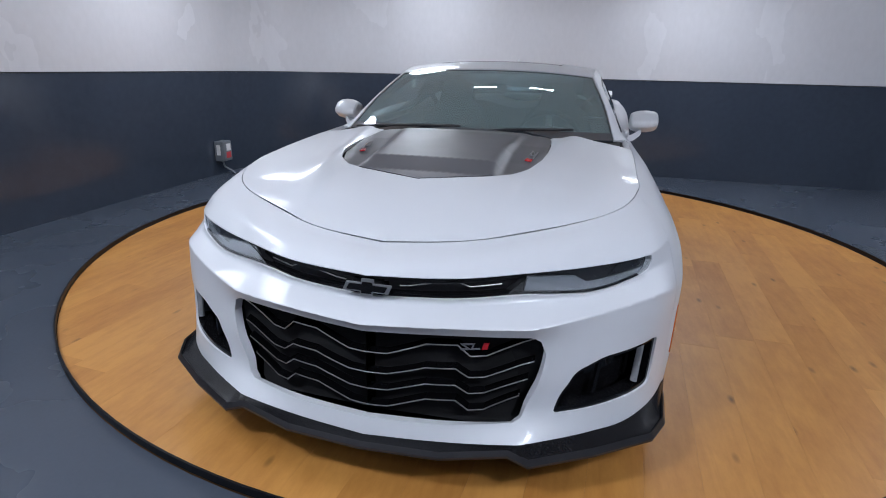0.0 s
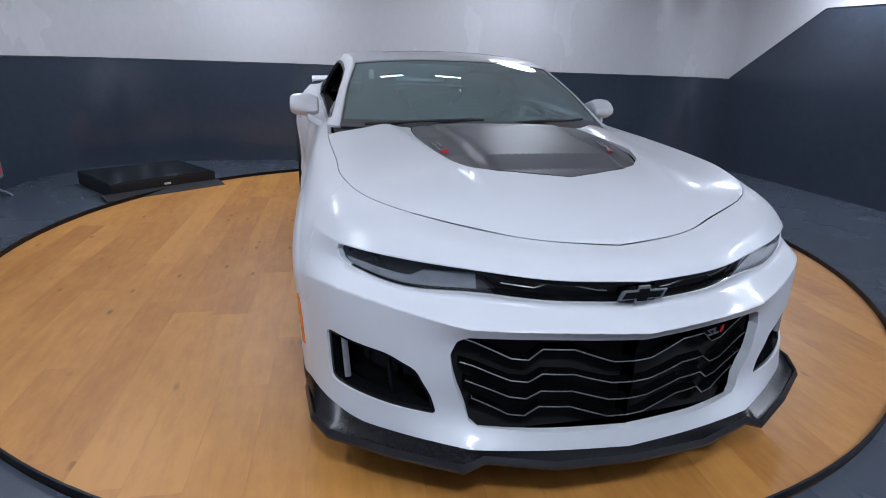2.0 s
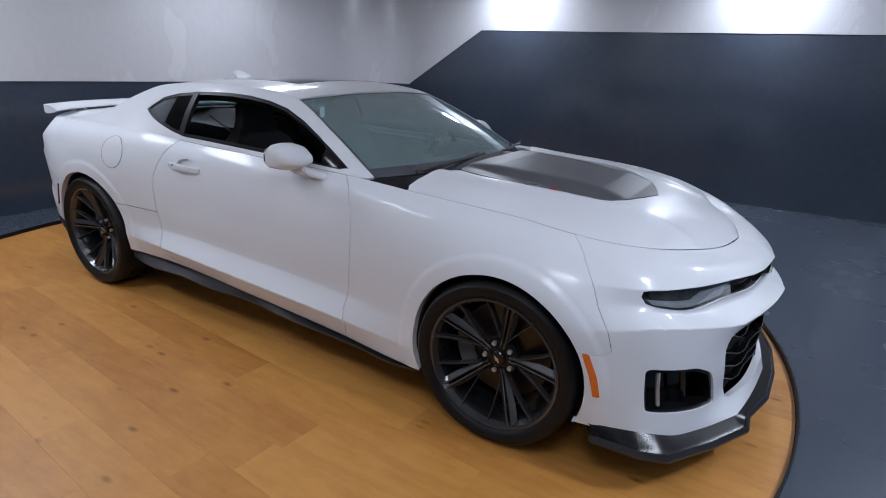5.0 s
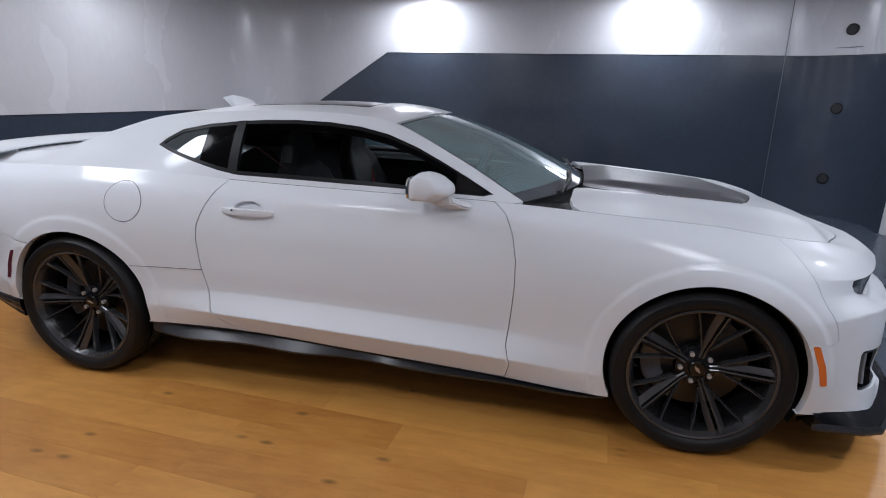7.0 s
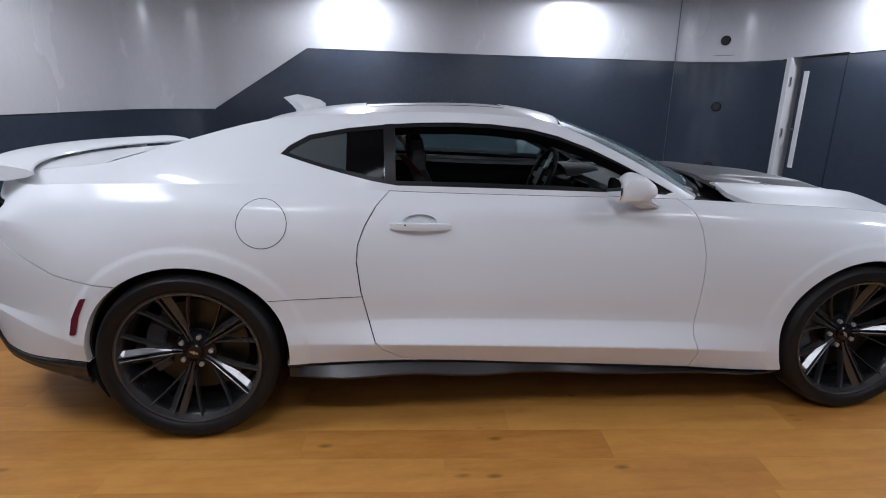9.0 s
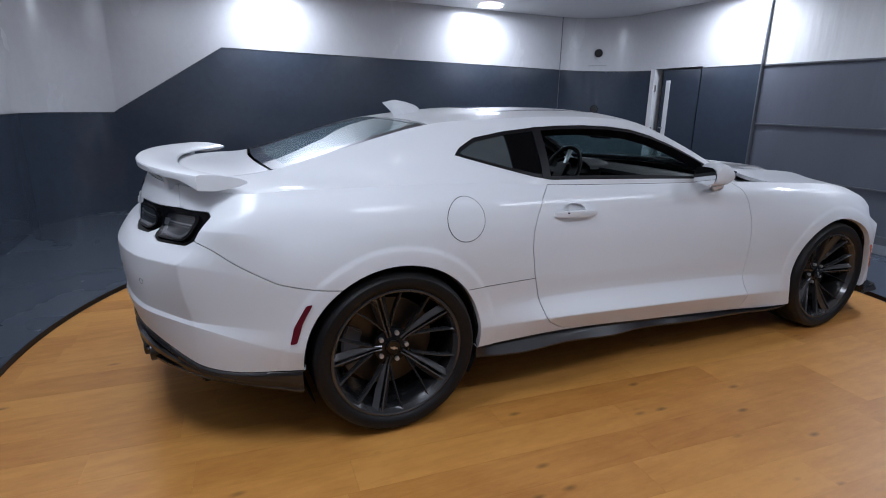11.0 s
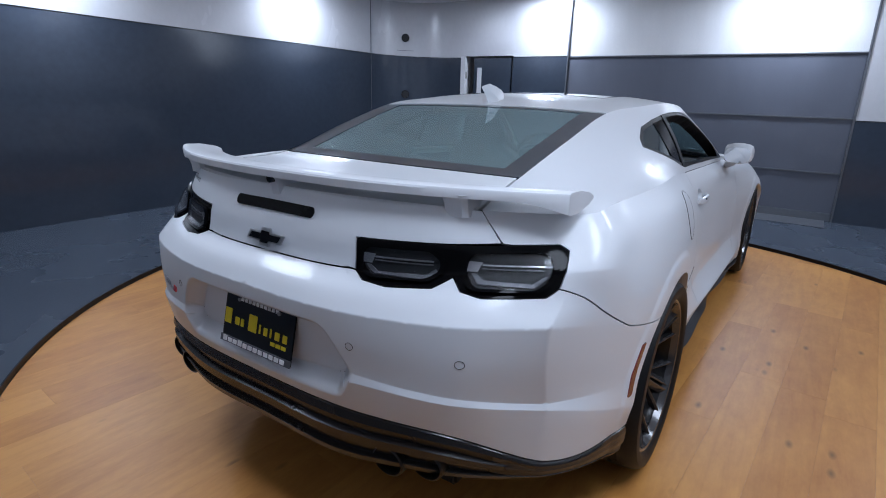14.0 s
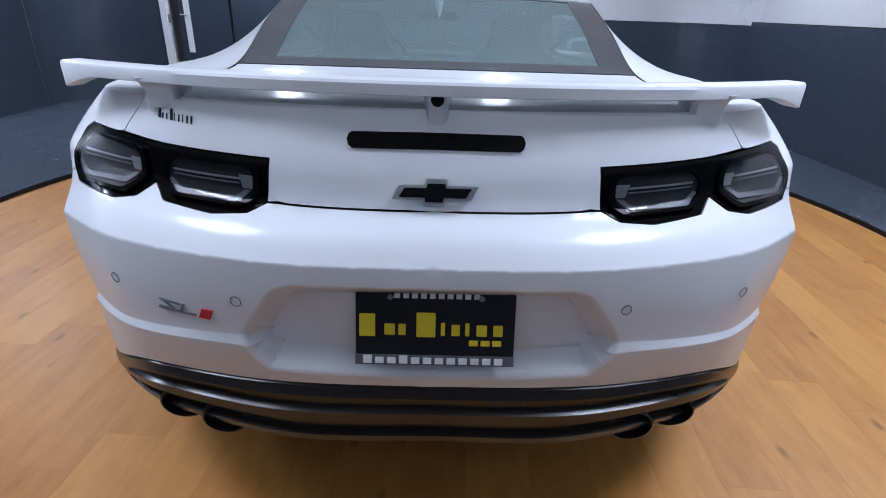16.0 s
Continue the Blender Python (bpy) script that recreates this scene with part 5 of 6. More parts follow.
# rear valance with two pairs of tailpipes
ub0 = arch_r2[-1][0]
VAL = spline([(0, 0.300), (0.28, 0.303), (0.42, 0.322), (0.58, 0.312), (0.70, 0.292), (0.85, 0.262), (1.0, 0.223)])
rows = []
for i in range(-60, 61):
    t, sg = abs(i) / 60, (1 if i >= 0 else -1)
    u = U_END + (ub0 + 0.01 - U_END) * t
    a, b, c = on(shell, (u, 0.10), -0.006)[0], on(shell, (u, 0.0), 0.002)[0], on(shell, (u, 0.3), -0.09)[0]
    zb = float(VAL(t)[0, 0])
    groove = 0.016 * max(0.0, 1 - (t / 0.62) ** 8)
    h = b.z - zb
    n = (a - c).normalized()

    def q(p, d, z):
        return ((p.x + n.x * d), (p.y + n.y * d) * sg, z)
    rows.append([q(a, -0.02, a.z), q(b, 0.0, b.z - 0.004), q(b, 0.004, b.z - h * 0.18), q(b, 0.004 - groove, b.z - h * 0.22), q(b, 0.002 - groove, b.z - h * 0.40), q(b, 0.003, b.z - h * 0.45), q(b, 0.000, b.z - h * 0.62),
                 q(b, -0.006 - groove, b.z - h * 0.66), q(b, -0.008 - groove, b.z - h * 0.84), q(b, -0.006, b.z - h * 0.88), q(b, -0.012, zb), q(c, -0.05, zb + 0.02)])
VALANCE = material("gloss_black_valance", (0.020, 0.019, 0.019), 0.24, spec=0.55, vary=0.04, rough_vary=0.02)
PIPE = material("dark_tailpipe_steel", (0.06, 0.058, 0.056), 0.3, metal=0.9, vary=0.2)
valance = part("rear_valance", loft(rows), VALANCE, car, "gloss black rear valance with slots", smooth=True)
for sg in (1, -1):
    for y, z, x in ((0.458, 0.326, -2.352), (0.562, 0.342, -2.322)):
        m = pose(x, y * sg, z, 0, 0, -90) @ Matrix.Diagonal((1.18, 1, 0.95, 1))
        tip = part("tailpipe", lathe([(0.040, 0.0), (0.0445, 0.003), (0.0445, 0.16), (0.039, 0.16), (0.039, 0.01)], 32, m=m, closed=True), PIPE, car, "dark steel tailpipe", smooth=True)
        part("pipe_inside", disc(0.0395, 0.02, m @ pose(0, 0.07, 0, 90), seg=24), DARK, tip)

# openings of the nose: lower grille, ducts, slot with lamps
grille_back = panel("lower_grille", shell, inset(grille, -0.012, SS, keep_edges), DARK, car, (), SS, 0.04, -0.05, lift=-0.075, sides="whole", label="black lower grille with wavy bars")[0]
WAVE = [(0.53, 0.012), (0.47, 0.004), (0.365, -0.034), (0.318, -0.034), (0.278, -0.002), (0.185, -0.002), (0.065, -0.039), (0.03, -0.040)]
for z0, y_end in ((0.466, 0.50), (0.396, 0.505), (0.335, 0.490), (0.280, 0.468)):
    bar = [(min(y, y_end), z0 + dz) for y, dz in WAVE]
    line_p = [on(shell, p, -0.030)[0] for p in nose_uv(dense(bar, 0.02, False))]
    pts = line_p + [Vector((line_p[-1].x + 0.002, 0, line_p[-1].z))] + [Vector((p.x, -p.y, p.z)) for p in reversed(line_p)]
    rows = [[p + Vector((0.006, 0, 0.002)), p + Vector((0.004, 0, -0.004)), p + Vector((-0.020, 0, -0.012)), p + Vector((-0.020, 0, 0.008))] for p in pts]
    gb = part("grille_bar", loft(rows, closed=True, caps=True), LAMP_BLACK, grille_back, "gloss black wavy grille bar")
    part("bright_edge", sweep([p + Vector((0.006, 0, 0.0)) for p in pts], 0.0022, seg=6), STEEL, gb, "thin bright front edge", smooth=True)

for d in (panel("brake_duct", shell, inset(duct, -0.003, SS), GLOSS, car, (), SS, 0.04, -0.075, lift=-0.085, label="gloss black brake duct")):
    pass
panel("duct_frame", shell, inset(duct, -0.001, SS), GLOSS, car, [inset(duct, 0.011, SS)], SS, 0.02, 0.05, lift=-0.008, label="gloss black duct frame")
for sg in (1, -1):
    strip_uv = nose_uv([(0.827, 0.428), (0.822, 0.36), (0.818, 0.303)])
    pts = [on(shell, p, -0.018, sg)[0] for p in strip_uv]
    part("marker_lamp", sweep(pts, 0.011, seg=8, flat=0.7), LAMP_GREY, car, "upright daytime running lamp in the duct", smooth=True)
    fin = [on(shell, p, -0.045, sg)[0] for p in nose_uv([(0.715, 0.40), (0.70, 0.28)])]
    part("duct_fin", sweep(fin, 0.010, seg=6), GLOSS, car)

slot_up = panel("upper_grille", shell, inset(slot, -0.006, SS, keep_edges), MATTE, car, (), SS, 0.04, 0.0, lift=-0.034, sides="whole", label="slim black upper grille")[0]
wave = [(0.39, 0.632), (0.30, 0.625), (0.27, 0.640), (0.20, 0.640), (0.12, 0.622), (0.09, 0.620)]
for sg in (1, -1):
    part("bright_line", sweep([on(shell, p, -0.024, sg)[0] for p in nose_uv(dense(wave, 0.02, False))], 0.0022, seg=6), STEEL, slot_up, smooth=True)
ledge = []
for i in range(-60, 61):
    sg = 1 if i >= 0 else -1
    u = abs(i) / 60 * (ub - 0.06)
    ledge.append([on(shell, (u, 5.045), -0.004, sg)[0] + Vector((0, 0, 0.0015)), on(shell, (u, 5.10), -0.010, sg)[0], on(shell, (u, 5.12), -0.036, sg)[0], on(shell, (u, 5.02), -0.036, sg)[0]])
part("slot_ledge", loft(ledge, closed=True, caps=True), GLOSS, car, "black ledge of the upper grille slot", smooth=True)
lamp_poly = run8(ua - 0.03, ub - 0.05, 5.07) + [(ub - 0.016, 5.22), (ub - 0.002, 5.6), (ub - 0.012, 5.9)] + run8(ub - 0.045, ua + 0.07, 5.95) + [(ua + 0.02, 5.6)]
low_poly = run8(ua + 0.03, ub - 0.06, 5.10) + [(ub - 0.03, 5.35)] + run8(ub - 0.06, ua + 0.22, 5.36) + [(ua + 0.18, 5.62), (ua + 0.04, 5.70)]
hi_poly = run8(ua + 0.30, ub - 0.06, 5.44) + [(ub - 0.03, 5.7)] + run8(ub - 0.06, ua + 0.34, 5.86)
for nm, poly, mat, lift, lab in (("headlamp", lamp_poly, MATTE, -0.024, "slim dark headlamp"), ("reflector_bar", low_poly, LAMP_GREY, -0.016, "silvery lower light guide"), ("projector_bar", hi_poly, SMOKE, -0.018, "")):
    panel(nm, shell, poly, mat, car, (), SS, 0.03, 0.006, lift=lift, label=lab)
for ob in panel("headlamp_lens", shell, lamp_poly, LENS, car, (), SS, 0.03, 0.0, thick=0.003, lift=-0.004, label="clear headlamp lens"):
    ob.visible_shadow = False


def bowtie(w, h, k=1.0):
    """Outline of the plain cross-shaped emblem."""
    a, b, s, c = w / 2, h / 2 * 0.52, 0.24 * w / 2 * 1.0, h / 2
    sl = 0.16 * w / 2
    return [(-a, -b * k), (-s - sl * 0.3, -b), (-s - sl * 0.2, -c), (s - sl * 0.2, -c), (s, -b), (a - sl, -b), (a, b), (s + sl * 0.3, b), (s + sl * 0.2, c), (-s + sl * 0.2, c), (-s, b), (-a + sl, b)]


def emblem(m, w, h, parent):
    e = part("emblem", prism(bowtie(w, h), "z", 0.0, 0.006, m=m), SILVER, parent, "black cross-shaped emblem with chrome rim", bevel=0.0012)
    part("emblem_face", prism(bowtie(w * 0.84, h * 0.66), "z", 0.0062, 0.0085, m=m), GLOSS, e, bevel=0.0008)


emblem(pose(2.222, 0, 0.628, 90, 0, 90), 0.156, 0.056, car)
part("emblem_mount", box(2.17, 2.222, -0.05, 0.05, 0.605, 0.650), GLOSS, car, bevel=0.004)
emblem(pose(-2.338, 0, 0.865, 80, 0, -90), 0.162, 0.053, deck)


def badge(points, h, parent, normal):
    """Three slanted silver strokes and a red one along a short line."""
    a, b = Vector(points[0]), Vector(points[1])
    d = b - a
    n = Vector(normal).normalized()
    up = n.cross(d).normalized()
    up = up if up.z > 0 or abs(up.z) < 0.3 and up.x < 0 else -up
    t = d.normalized()
    for k, (s, e, mat) in enumerate(((0.0, 0.36, BADGE_GREY), (0.40, 0.72, BADGE_GREY), (0.78, 1.0, BADGE_RED))):
        bm = bmesh.new()
        p0, p1 = a + d * s, a + d * e
        lean = t * h * 0.35
        if mat is BADGE_GREY:
            bars = [(p0 + up * h * 0.0, p1 + up * 0.0), (p0 + lean + up * h * 0.78, p1 + lean + up * h * 0.78)] if k == 0 else [(p0, p1)]
            for q0, q1 in bars:
                loft([[q + n * z + up * w for z, w in ((0, 0), (0.004, 0), (0.004, h * 0.22), (0, h * 0.22))] for q in (q0, q1)], bm, closed=True, caps=True)
            loft([[q + n * z + t * w for z, w in ((0, 0), (0.004, 0), (0.004, h * 0.26), (0, h * 0.26))] for q in ((p1 if k == 0 else p0) - t * h * 0.1, (p0 if k == 0 else p0 + lean) + up * h)], bm, closed=True, caps=True)
        else:
            loft([[q + n * z + t * w for z, w in ((0, 0), (0.004, 0), (0.004, d.length * 0.2), (0, d.length * 0.2))] for q in (p0, p0 + lean + up * h)], bm, closed=True, caps=True)
        part("badge", bm, mat, parent, "red badge stroke" if mat is BADGE_RED else "silver badge strokes")


p0, p1 = (on(shell, q, -0.022)[0] for q in nose_uv([(0.285, 0.452), (0.365, 0.452)]))
badge((p0, p1), 0.020, car, (1, 0, 0.1))
for sg in (1, -1):
    xs = (1.24, 1.375)
    q = insert([(xs[0], 0.392 * sg), (xs[1], 0.375 * sg)])
    badge([tuple(r + np.array([0, 0, 0.002])) for r in q], 0.026, car, (-0.1, 0.25 * sg, 1))
p0, p1 = (on(shell, q, 0.001)[0] for q in tail_uv([(0.545, 0.617), (0.435, 0.606)]))
badge((p0, p1), 0.022, car, (-1, 0.25, 0))

# side marker reflectors
for sg in (1, -1):
    for pts, mat, nm in (([(1.729, 0.486), (1.752, 0.486), (1.785, 0.41), (1.803, 0.333), (1.780, 0.333), (1.760, 0.41)], AMBER, "amber_marker"),
                         ([(-1.745, 0.585), (-1.768, 0.582), (-1.815, 0.50), (-1.832, 0.435), (-1.808, 0.437), (-1.785, 0.51)], RED, "red_marker")):
        ob = panel(nm, shell, inset(side_uv(rounded(pts, 0.006, 3)), 0.0, SS), mat, car, (), SS, 0.02, 0.004, lift=0.003, sides="one", label=nm.split("_")[0] + " side marker")[0]
        if sg < 0:
            ob.scale = (1, -1, 1)

TAIL_GREY = material("tail_lamp_guide", (0.16, 0.165, 0.175), 0.35, metal=0.2, vary=0.25, scale=40)
POD_GREY = material("smoked_pod_bowl", (0.024, 0.025, 0.027), 0.42, spec=0.3, vary=0.3, scale=25)
# rear lamps, high brake lamp, sensors, plate
panel("tail_lamp", shell, inset(lamp, 0.001, SS), LAMP_BLACK, car, (), SS, 0.02, 0.02, lift=0.000, label="dark smoked twin tail lamp")
pods = [rounded([(0.330, 0.897), (0.525, 0.901), (0.557, 0.868), (0.535, 0.820), (0.365, 0.815), (0.334, 0.838)], 0.036, 5), rounded([(0.588, 0.903), (0.765, 0.909), (0.801, 0.868), (0.780, 0.818), (0.625, 0.813), (0.586, 0.842)], 0.036, 5)]
for pod in pods:
    c = np.mean(pod, axis=0)
    panel("pod_rim", shell, tail_uv(pod), LAMP_BLACK, car, [tail_uv([tuple(c + (np.array(p) - c) * 0.88) for p in pod])], SS, 0.012, 0.006, lift=0.010)
    panel("pod_bowl", shell, tail_uv([tuple(c + (np.array(p) - c) * 0.87) for p in pod]), POD_GREY, car, (), SS, 0.02, 0.0, lift=0.0025, label="smoked grey bowl of the lamp pod")
    y0, y1 = min(p[0] for p in pod), max(p[0] for p in pod)
    zc = c[1]
    for poly, mat in (([(y0 + 0.012, zc - 0.004), (y0 + 0.036, zc - 0.004), (y0 + 0.044, zc + 0.020), (y0 + 0.014, zc + 0.020)], SILVER),
                      ([(y0 + 0.044, zc + 0.011), (y1 - 0.030, zc + 0.013), (y1 - 0.030, zc + 0.0165), (y0 + 0.044, zc + 0.0145)], SILVER),
                      ([(y0 + 0.044, zc + 0.003), (y1 - 0.030, zc + 0.005), (y1 - 0.030, zc + 0.0075), (y0 + 0.044, zc + 0.0055)], TAIL_GREY),
                      ([(y0 + 0.022, zc - 0.008), (y0 + 0.034, zc - 0.008), (y0 + 0.055, zc - 0.023), (y1 - 0.046, zc - 0.023), (y1 - 0.024, zc - 0.004), (y1 - 0.018, zc - 0.008), (y1 - 0.040, zc - 0.031), (y0 + 0.050, zc - 0.031)], TAIL_GREY)):
        panel("light_guide", shell, tail_uv(poly), mat, car, (), SS, 0.012, 0.004, lift=0.006)
    for ob in panel("lamp_glass", shell, tail_uv([tuple(c + (np.array(p) - c) * 0.90) for p in pod]), DARK_LENS, car, (), SS, 0.02, 0.0, thick=0.002, lift=0.010):
        ob.visible_shadow = False
brake = tail_uv([(0.0, 0.968), (0.156, 0.9665), (0.1625, 0.9625), (0.166, 0.953), (0.163, 0.943), (0.156, 0.938), (0.0, 0.939)])
brake[0], brake[-1] = (U_END, brake[0][1]), (U_END, brake[-1][1])
panel("brake_lamp", shell, brake, LAMP_BLACK, deck, (), SS, 0.02, 0.006, lift=0.004, sides="whole", label="long dark high-level brake lamp")
for sg in (1, -1):
    for y, z in ((0.376, 0.657), (0.650, 0.657)):
        c = [on(shell, tail_uv([(y + 0.0105 * math.cos(t), z + 0.0105 * math.sin(t))])[0], 0.0003, sg)[0] for t in (2 * math.pi * i / 16 for i in range(17))]
        part("parking_sensor", sweep(c, 0.0007, seg=5), TRIM_BLACK, rear_bumper, "round parking sensor rim")
plate = part("licence_plate", box(-2.428, -2.422, -0.150, 0.150, 0.540, 0.705), PLATE_BLACK, car, "black plate with yellow and white bars", bevel=0.003)
part("plate_backing", box(-2.422, -2.38, -0.10, 0.10, 0.56, 0.69), MATTE, plate)
part("plate_frame", prism([(-0.150, 0.540), (0.150, 0.540), (0.150, 0.562), (-0.150, 0.562)], "x", -2.432, -2.427), TRIM_GREY, plate, "slate grey lower strip")
heights = [(0.138, 0.052, 0.030, 0.0), (0.096, 0.026, 0.020, 0.004), (0.073, 0.026, 0.014, 0.004), (0.028, 0.056, 0.036, 0.0), (-0.004, 0.030, 0.008, 0.004), (-0.028, 0.026, 0.016, 0.004), (-0.050, 0.030, 0.008, 0.004), (-0.077, 0.026, 0.020, 0.004), (-0.108, 0.026, 0.018, 0.004)]

for y, h, w, lo in heights:
    part("yellow_bar", box(-2.4305, -2.4282, y - w / 2 - 0.01, y + w / 2 - 0.01, 0.604 + lo, 0.604 + lo + h), YELLOW, plate, bevel=0.001)
for i in range(3):
    part("yellow_bar", box(-2.4305, -2.4282, -0.125 + i * 0.022, -0.108 + i * 0.022, 0.586, 0.598), YELLOW, plate)
for i in range(12):
    part("white_bar", box(-2.4345, -2.4322, 0.135 - i * 0.0225 - 0.016, 0.135 - i * 0.0225, 0.544, 0.558 + 0.004 * (i in (0, 3))), WHITE_INK, plate)
for i in range(10):
    part("white_bar", box(-2.4305, -2.4282, 0.078 - i * 0.0165 - 0.011, 0.078 - i * 0.0165, 0.692, 0.7035), WHITE_INK, plate)
for y in (-0.085, 0.085):
    part("plate_screw", disc(0.006, 0.005, pose(-2.430, y, 0.694, 0, 90), seg=10), STEEL, plate)
for i, (w, h) in enumerate(((0.013, 0.017), (0.007, 0.010), (0.006, 0.010), (0.013, 0.019), (0.004, 0.012), (0.007, 0.010), (0.004, 0.011), (0.008, 0.010), (0.007, 0.010))):
    y = 0.560 - i * 0.0098
    bar = tail_uv([(y, 0.962 - 0.0006 * i), (y - w * 0.55, 0.962 - 0.0006 * i), (y - w * 0.55, 0.962 + h), (y, 0.962 + h)])
    panel("sticker_bar", shell, bar, TRIM_BLACK, deck, (), SS, 0.03, 0.0, lift=0.0012, sides="one")

plate.matrix_basis = pose(-2.395, -0.007, 0.603, 0, 13) @ Matrix.Diagonal((1, 1.045, 0.90, 1)) @ Matrix.Translation((2.425, 0, -0.6225))

# rear wing on three stays
rows = []
for i in range(-40, 41):
    y = 0.80 * i / 40
    a = abs(y) / 0.80
    tip = max(0.0, (a - 0.86) / 0.14) ** 1.6
    xr, xf = -2.327 + 0.237 * a**2.3, -2.165 + 0.240 * a**2.3
    zr = 1.065 - 0.009 * a**2
    th = 0.027 + 0.026 * tip
    rows.append([(xr, y, zr - 0.003), (xr - 0.003, y, zr - 0.008), (xr - 0.001, y, zr - th), (xr + 0.012, y, zr - th - 0.003), (xr + 0.06, y, zr - th - 0.001 - 0.004 * tip), (xf - 0.03, y, zr - 0.042 - 0.004 * tip),
                 (xf, y, zr - 0.034), (xf - 0.004, y, zr - 0.027), (xf - 0.03, y, zr - 0.016), (xr + 0.07, y, zr - 0.003), (xr + 0.008, y, zr)])
spoiler = part("rear_wing_spoiler", loft(rows, closed=True, caps=True), PAINT, car, "white raised rear wing spoiler", smooth=True)
for y in (-0.547, 0.0, 0.547):
    w = 0.040 if y else 0.024
    xs = -2.205 if y else -2.300
    rows = []
    for z, s, dx in ((1.040, 1.15, -0.016), (1.026, 0.95, -0.004), (1.010, 0.88, 0.002), (0.982, 0.92, 0.006)):
        x0, x1 = xs + dx, xs + 0.11
        rows.append([(x0, y - w * s * 0.7, z), (x0 + 0.012, y - w * s, z), (x1 - 0.02, y - w * s * 0.8, z), (x1, y, z), (x1 - 0.02, y + w * s * 0.8, z), (x0 + 0.012, y + w * s, z), (x0, y + w * s * 0.7, z)])
    part("stay", loft(rows, closed=True, caps=True), PAINT, spoiler, smooth=True)
part("camera_lens", disc(0.012, 0.02, pose(-2.306, 0, 1.030, 0, 90), seg=20), GLOSS, spoiler, "small black round lens")

# roof aerial
rows = []
for z, x0, x1, w in ((0.0, -1.105, -0.955, 0.030), (0.022, -1.12, -0.98, 0.021), (0.048, -1.142, -1.03, 0.012), (0.074, -1.165, -1.095, 0.005)):
    rows.append([(x0, 0, z), (x0 * 0.7 + x1 * 0.3, w, z), (x0 * 0.3 + x1 * 0.7, w * 0.8, z), (x1, 0, z), (x0 * 0.3 + x1 * 0.7, -w * 0.8, z), (x0 * 0.7 + x1 * 0.3, -w, z)])
rows = [[(x, y, z + 1.300 - 0.225 * max(0, -0.85 - x)) for x, y, z in r] for r in rows]
part("roof_aerial", loft([[(x, y, z - 0.022) for x, y, z in rows[0]]] + rows, closed=True, caps=True), PAINT, car, "white shark-fin roof aerial", smooth=True)

# door mirrors and handles
HOUSING = rounded([(-0.074, -0.056), (-0.070, 0.030), (-0.030, 0.062), (0.030, 0.052), (0.088, 0.006), (0.090, -0.026), (0.030, -0.058)], 0.022, 4)
for sg, ob in ((1, doors[0]), (-1, doors[1])):
    rows = []
    for k, s in enumerate((0.0, 0.06, 0.3, 0.6, 0.85, 0.96, 1.0)):
        y = 0.815 + 0.152 * s
        f = (0.60, 0.80, 0.98, 1.0, 0.90, 0.72, 0.42)[k]
        xc, zc = 0.340 - 0.030 * s, 0.977 + 0.004 * s
        sec = [(xc + dx * f, y * sg, zc + dz * f) for dx, dz in HOUSING]
        rows.append(sec)
    mir = part("door_mirror", loft(rows, closed=True, caps=True), PAINT, ob, "white door mirror", smooth=True)
    part("mirror_foot", loft([[(0.485, 0.805 * sg, 0.880), (0.40, 0.812 * sg, 0.872), (0.39, 0.812 * sg, 0.905), (0.475, 0.800 * sg, 0.910)], [(0.465, 0.838 * sg, 0.888), (0.375, 0.842 * sg, 0.884), (0.36, 0.842 * sg, 0.915), (0.45, 0.836 * sg, 0.920)],
                              [(0.41, 0.878 * sg, 0.912), (0.32, 0.882 * sg, 0.908), (0.31, 0.882 * sg, 0.945), (0.40, 0.878 * sg, 0.945)]], closed=True, caps=True), PAINT, mir, bevel=0.006, smooth=True)
    gl = [(0.890 + 0.066 * math.copysign(abs(math.cos(t)) ** 0.6, math.cos(t)), 0.973 + 0.044 * math.copysign(abs(math.sin(t)) ** 0.7, math.sin(t))) for t in (2 * math.pi * i / 28 for i in range(28))]
    part("mirror_glass", prism([(y * sg, z) for y, z in gl], "x", 0.243, 0.250), MIRROR, mir, "bright mirror glass")
    hx = np.linspace(-0.632, -0.392, 13)
    rows = []
    for i, x in enumerate(hx):
        b = on(shell, side_uv([(x, 0.824 - 0.03 * (x + 0.5))])[0], 0.0, sg)[0]
        k = math.sin(math.pi * (i + 0.35) / 12.7) ** 0.16
        lift = 0.028 * math.sin(math.pi * (i + 0.3) / 12.6) ** 0.5
        rows.append([(x, b.y + sg * (lift + dy * k), b.z + dz * k) for dy, dz in ((-0.012, 0.006), (-0.004, 0.017), (0.006, 0.014), (0.009, 0.0), (0.006, -0.014), (-0.004, -0.017), (-0.012, -0.006))])
    hd = part("door_handle", loft(rows, closed=True, caps=True), PAINT, ob, "white pull handle", smooth=True)
    pocket = panel("handle_pocket", shell, inset(pocket_uv, -0.002, SS), PAINT, ob, (), SS, 0.02, 0.0, lift=-0.020, sides="one")[0]
    if sg < 0:
        pocket.scale = (1, -1, 1)
    if sg < 0:
        b = on(shell, side_uv([(-0.575, 0.826)])[0], 0.034, sg)[0]
        part("keyhole", disc(0.0035, 0.006, pose(b.x, b.y, b.z, 90), seg=12), TRIM_BLACK, hd)

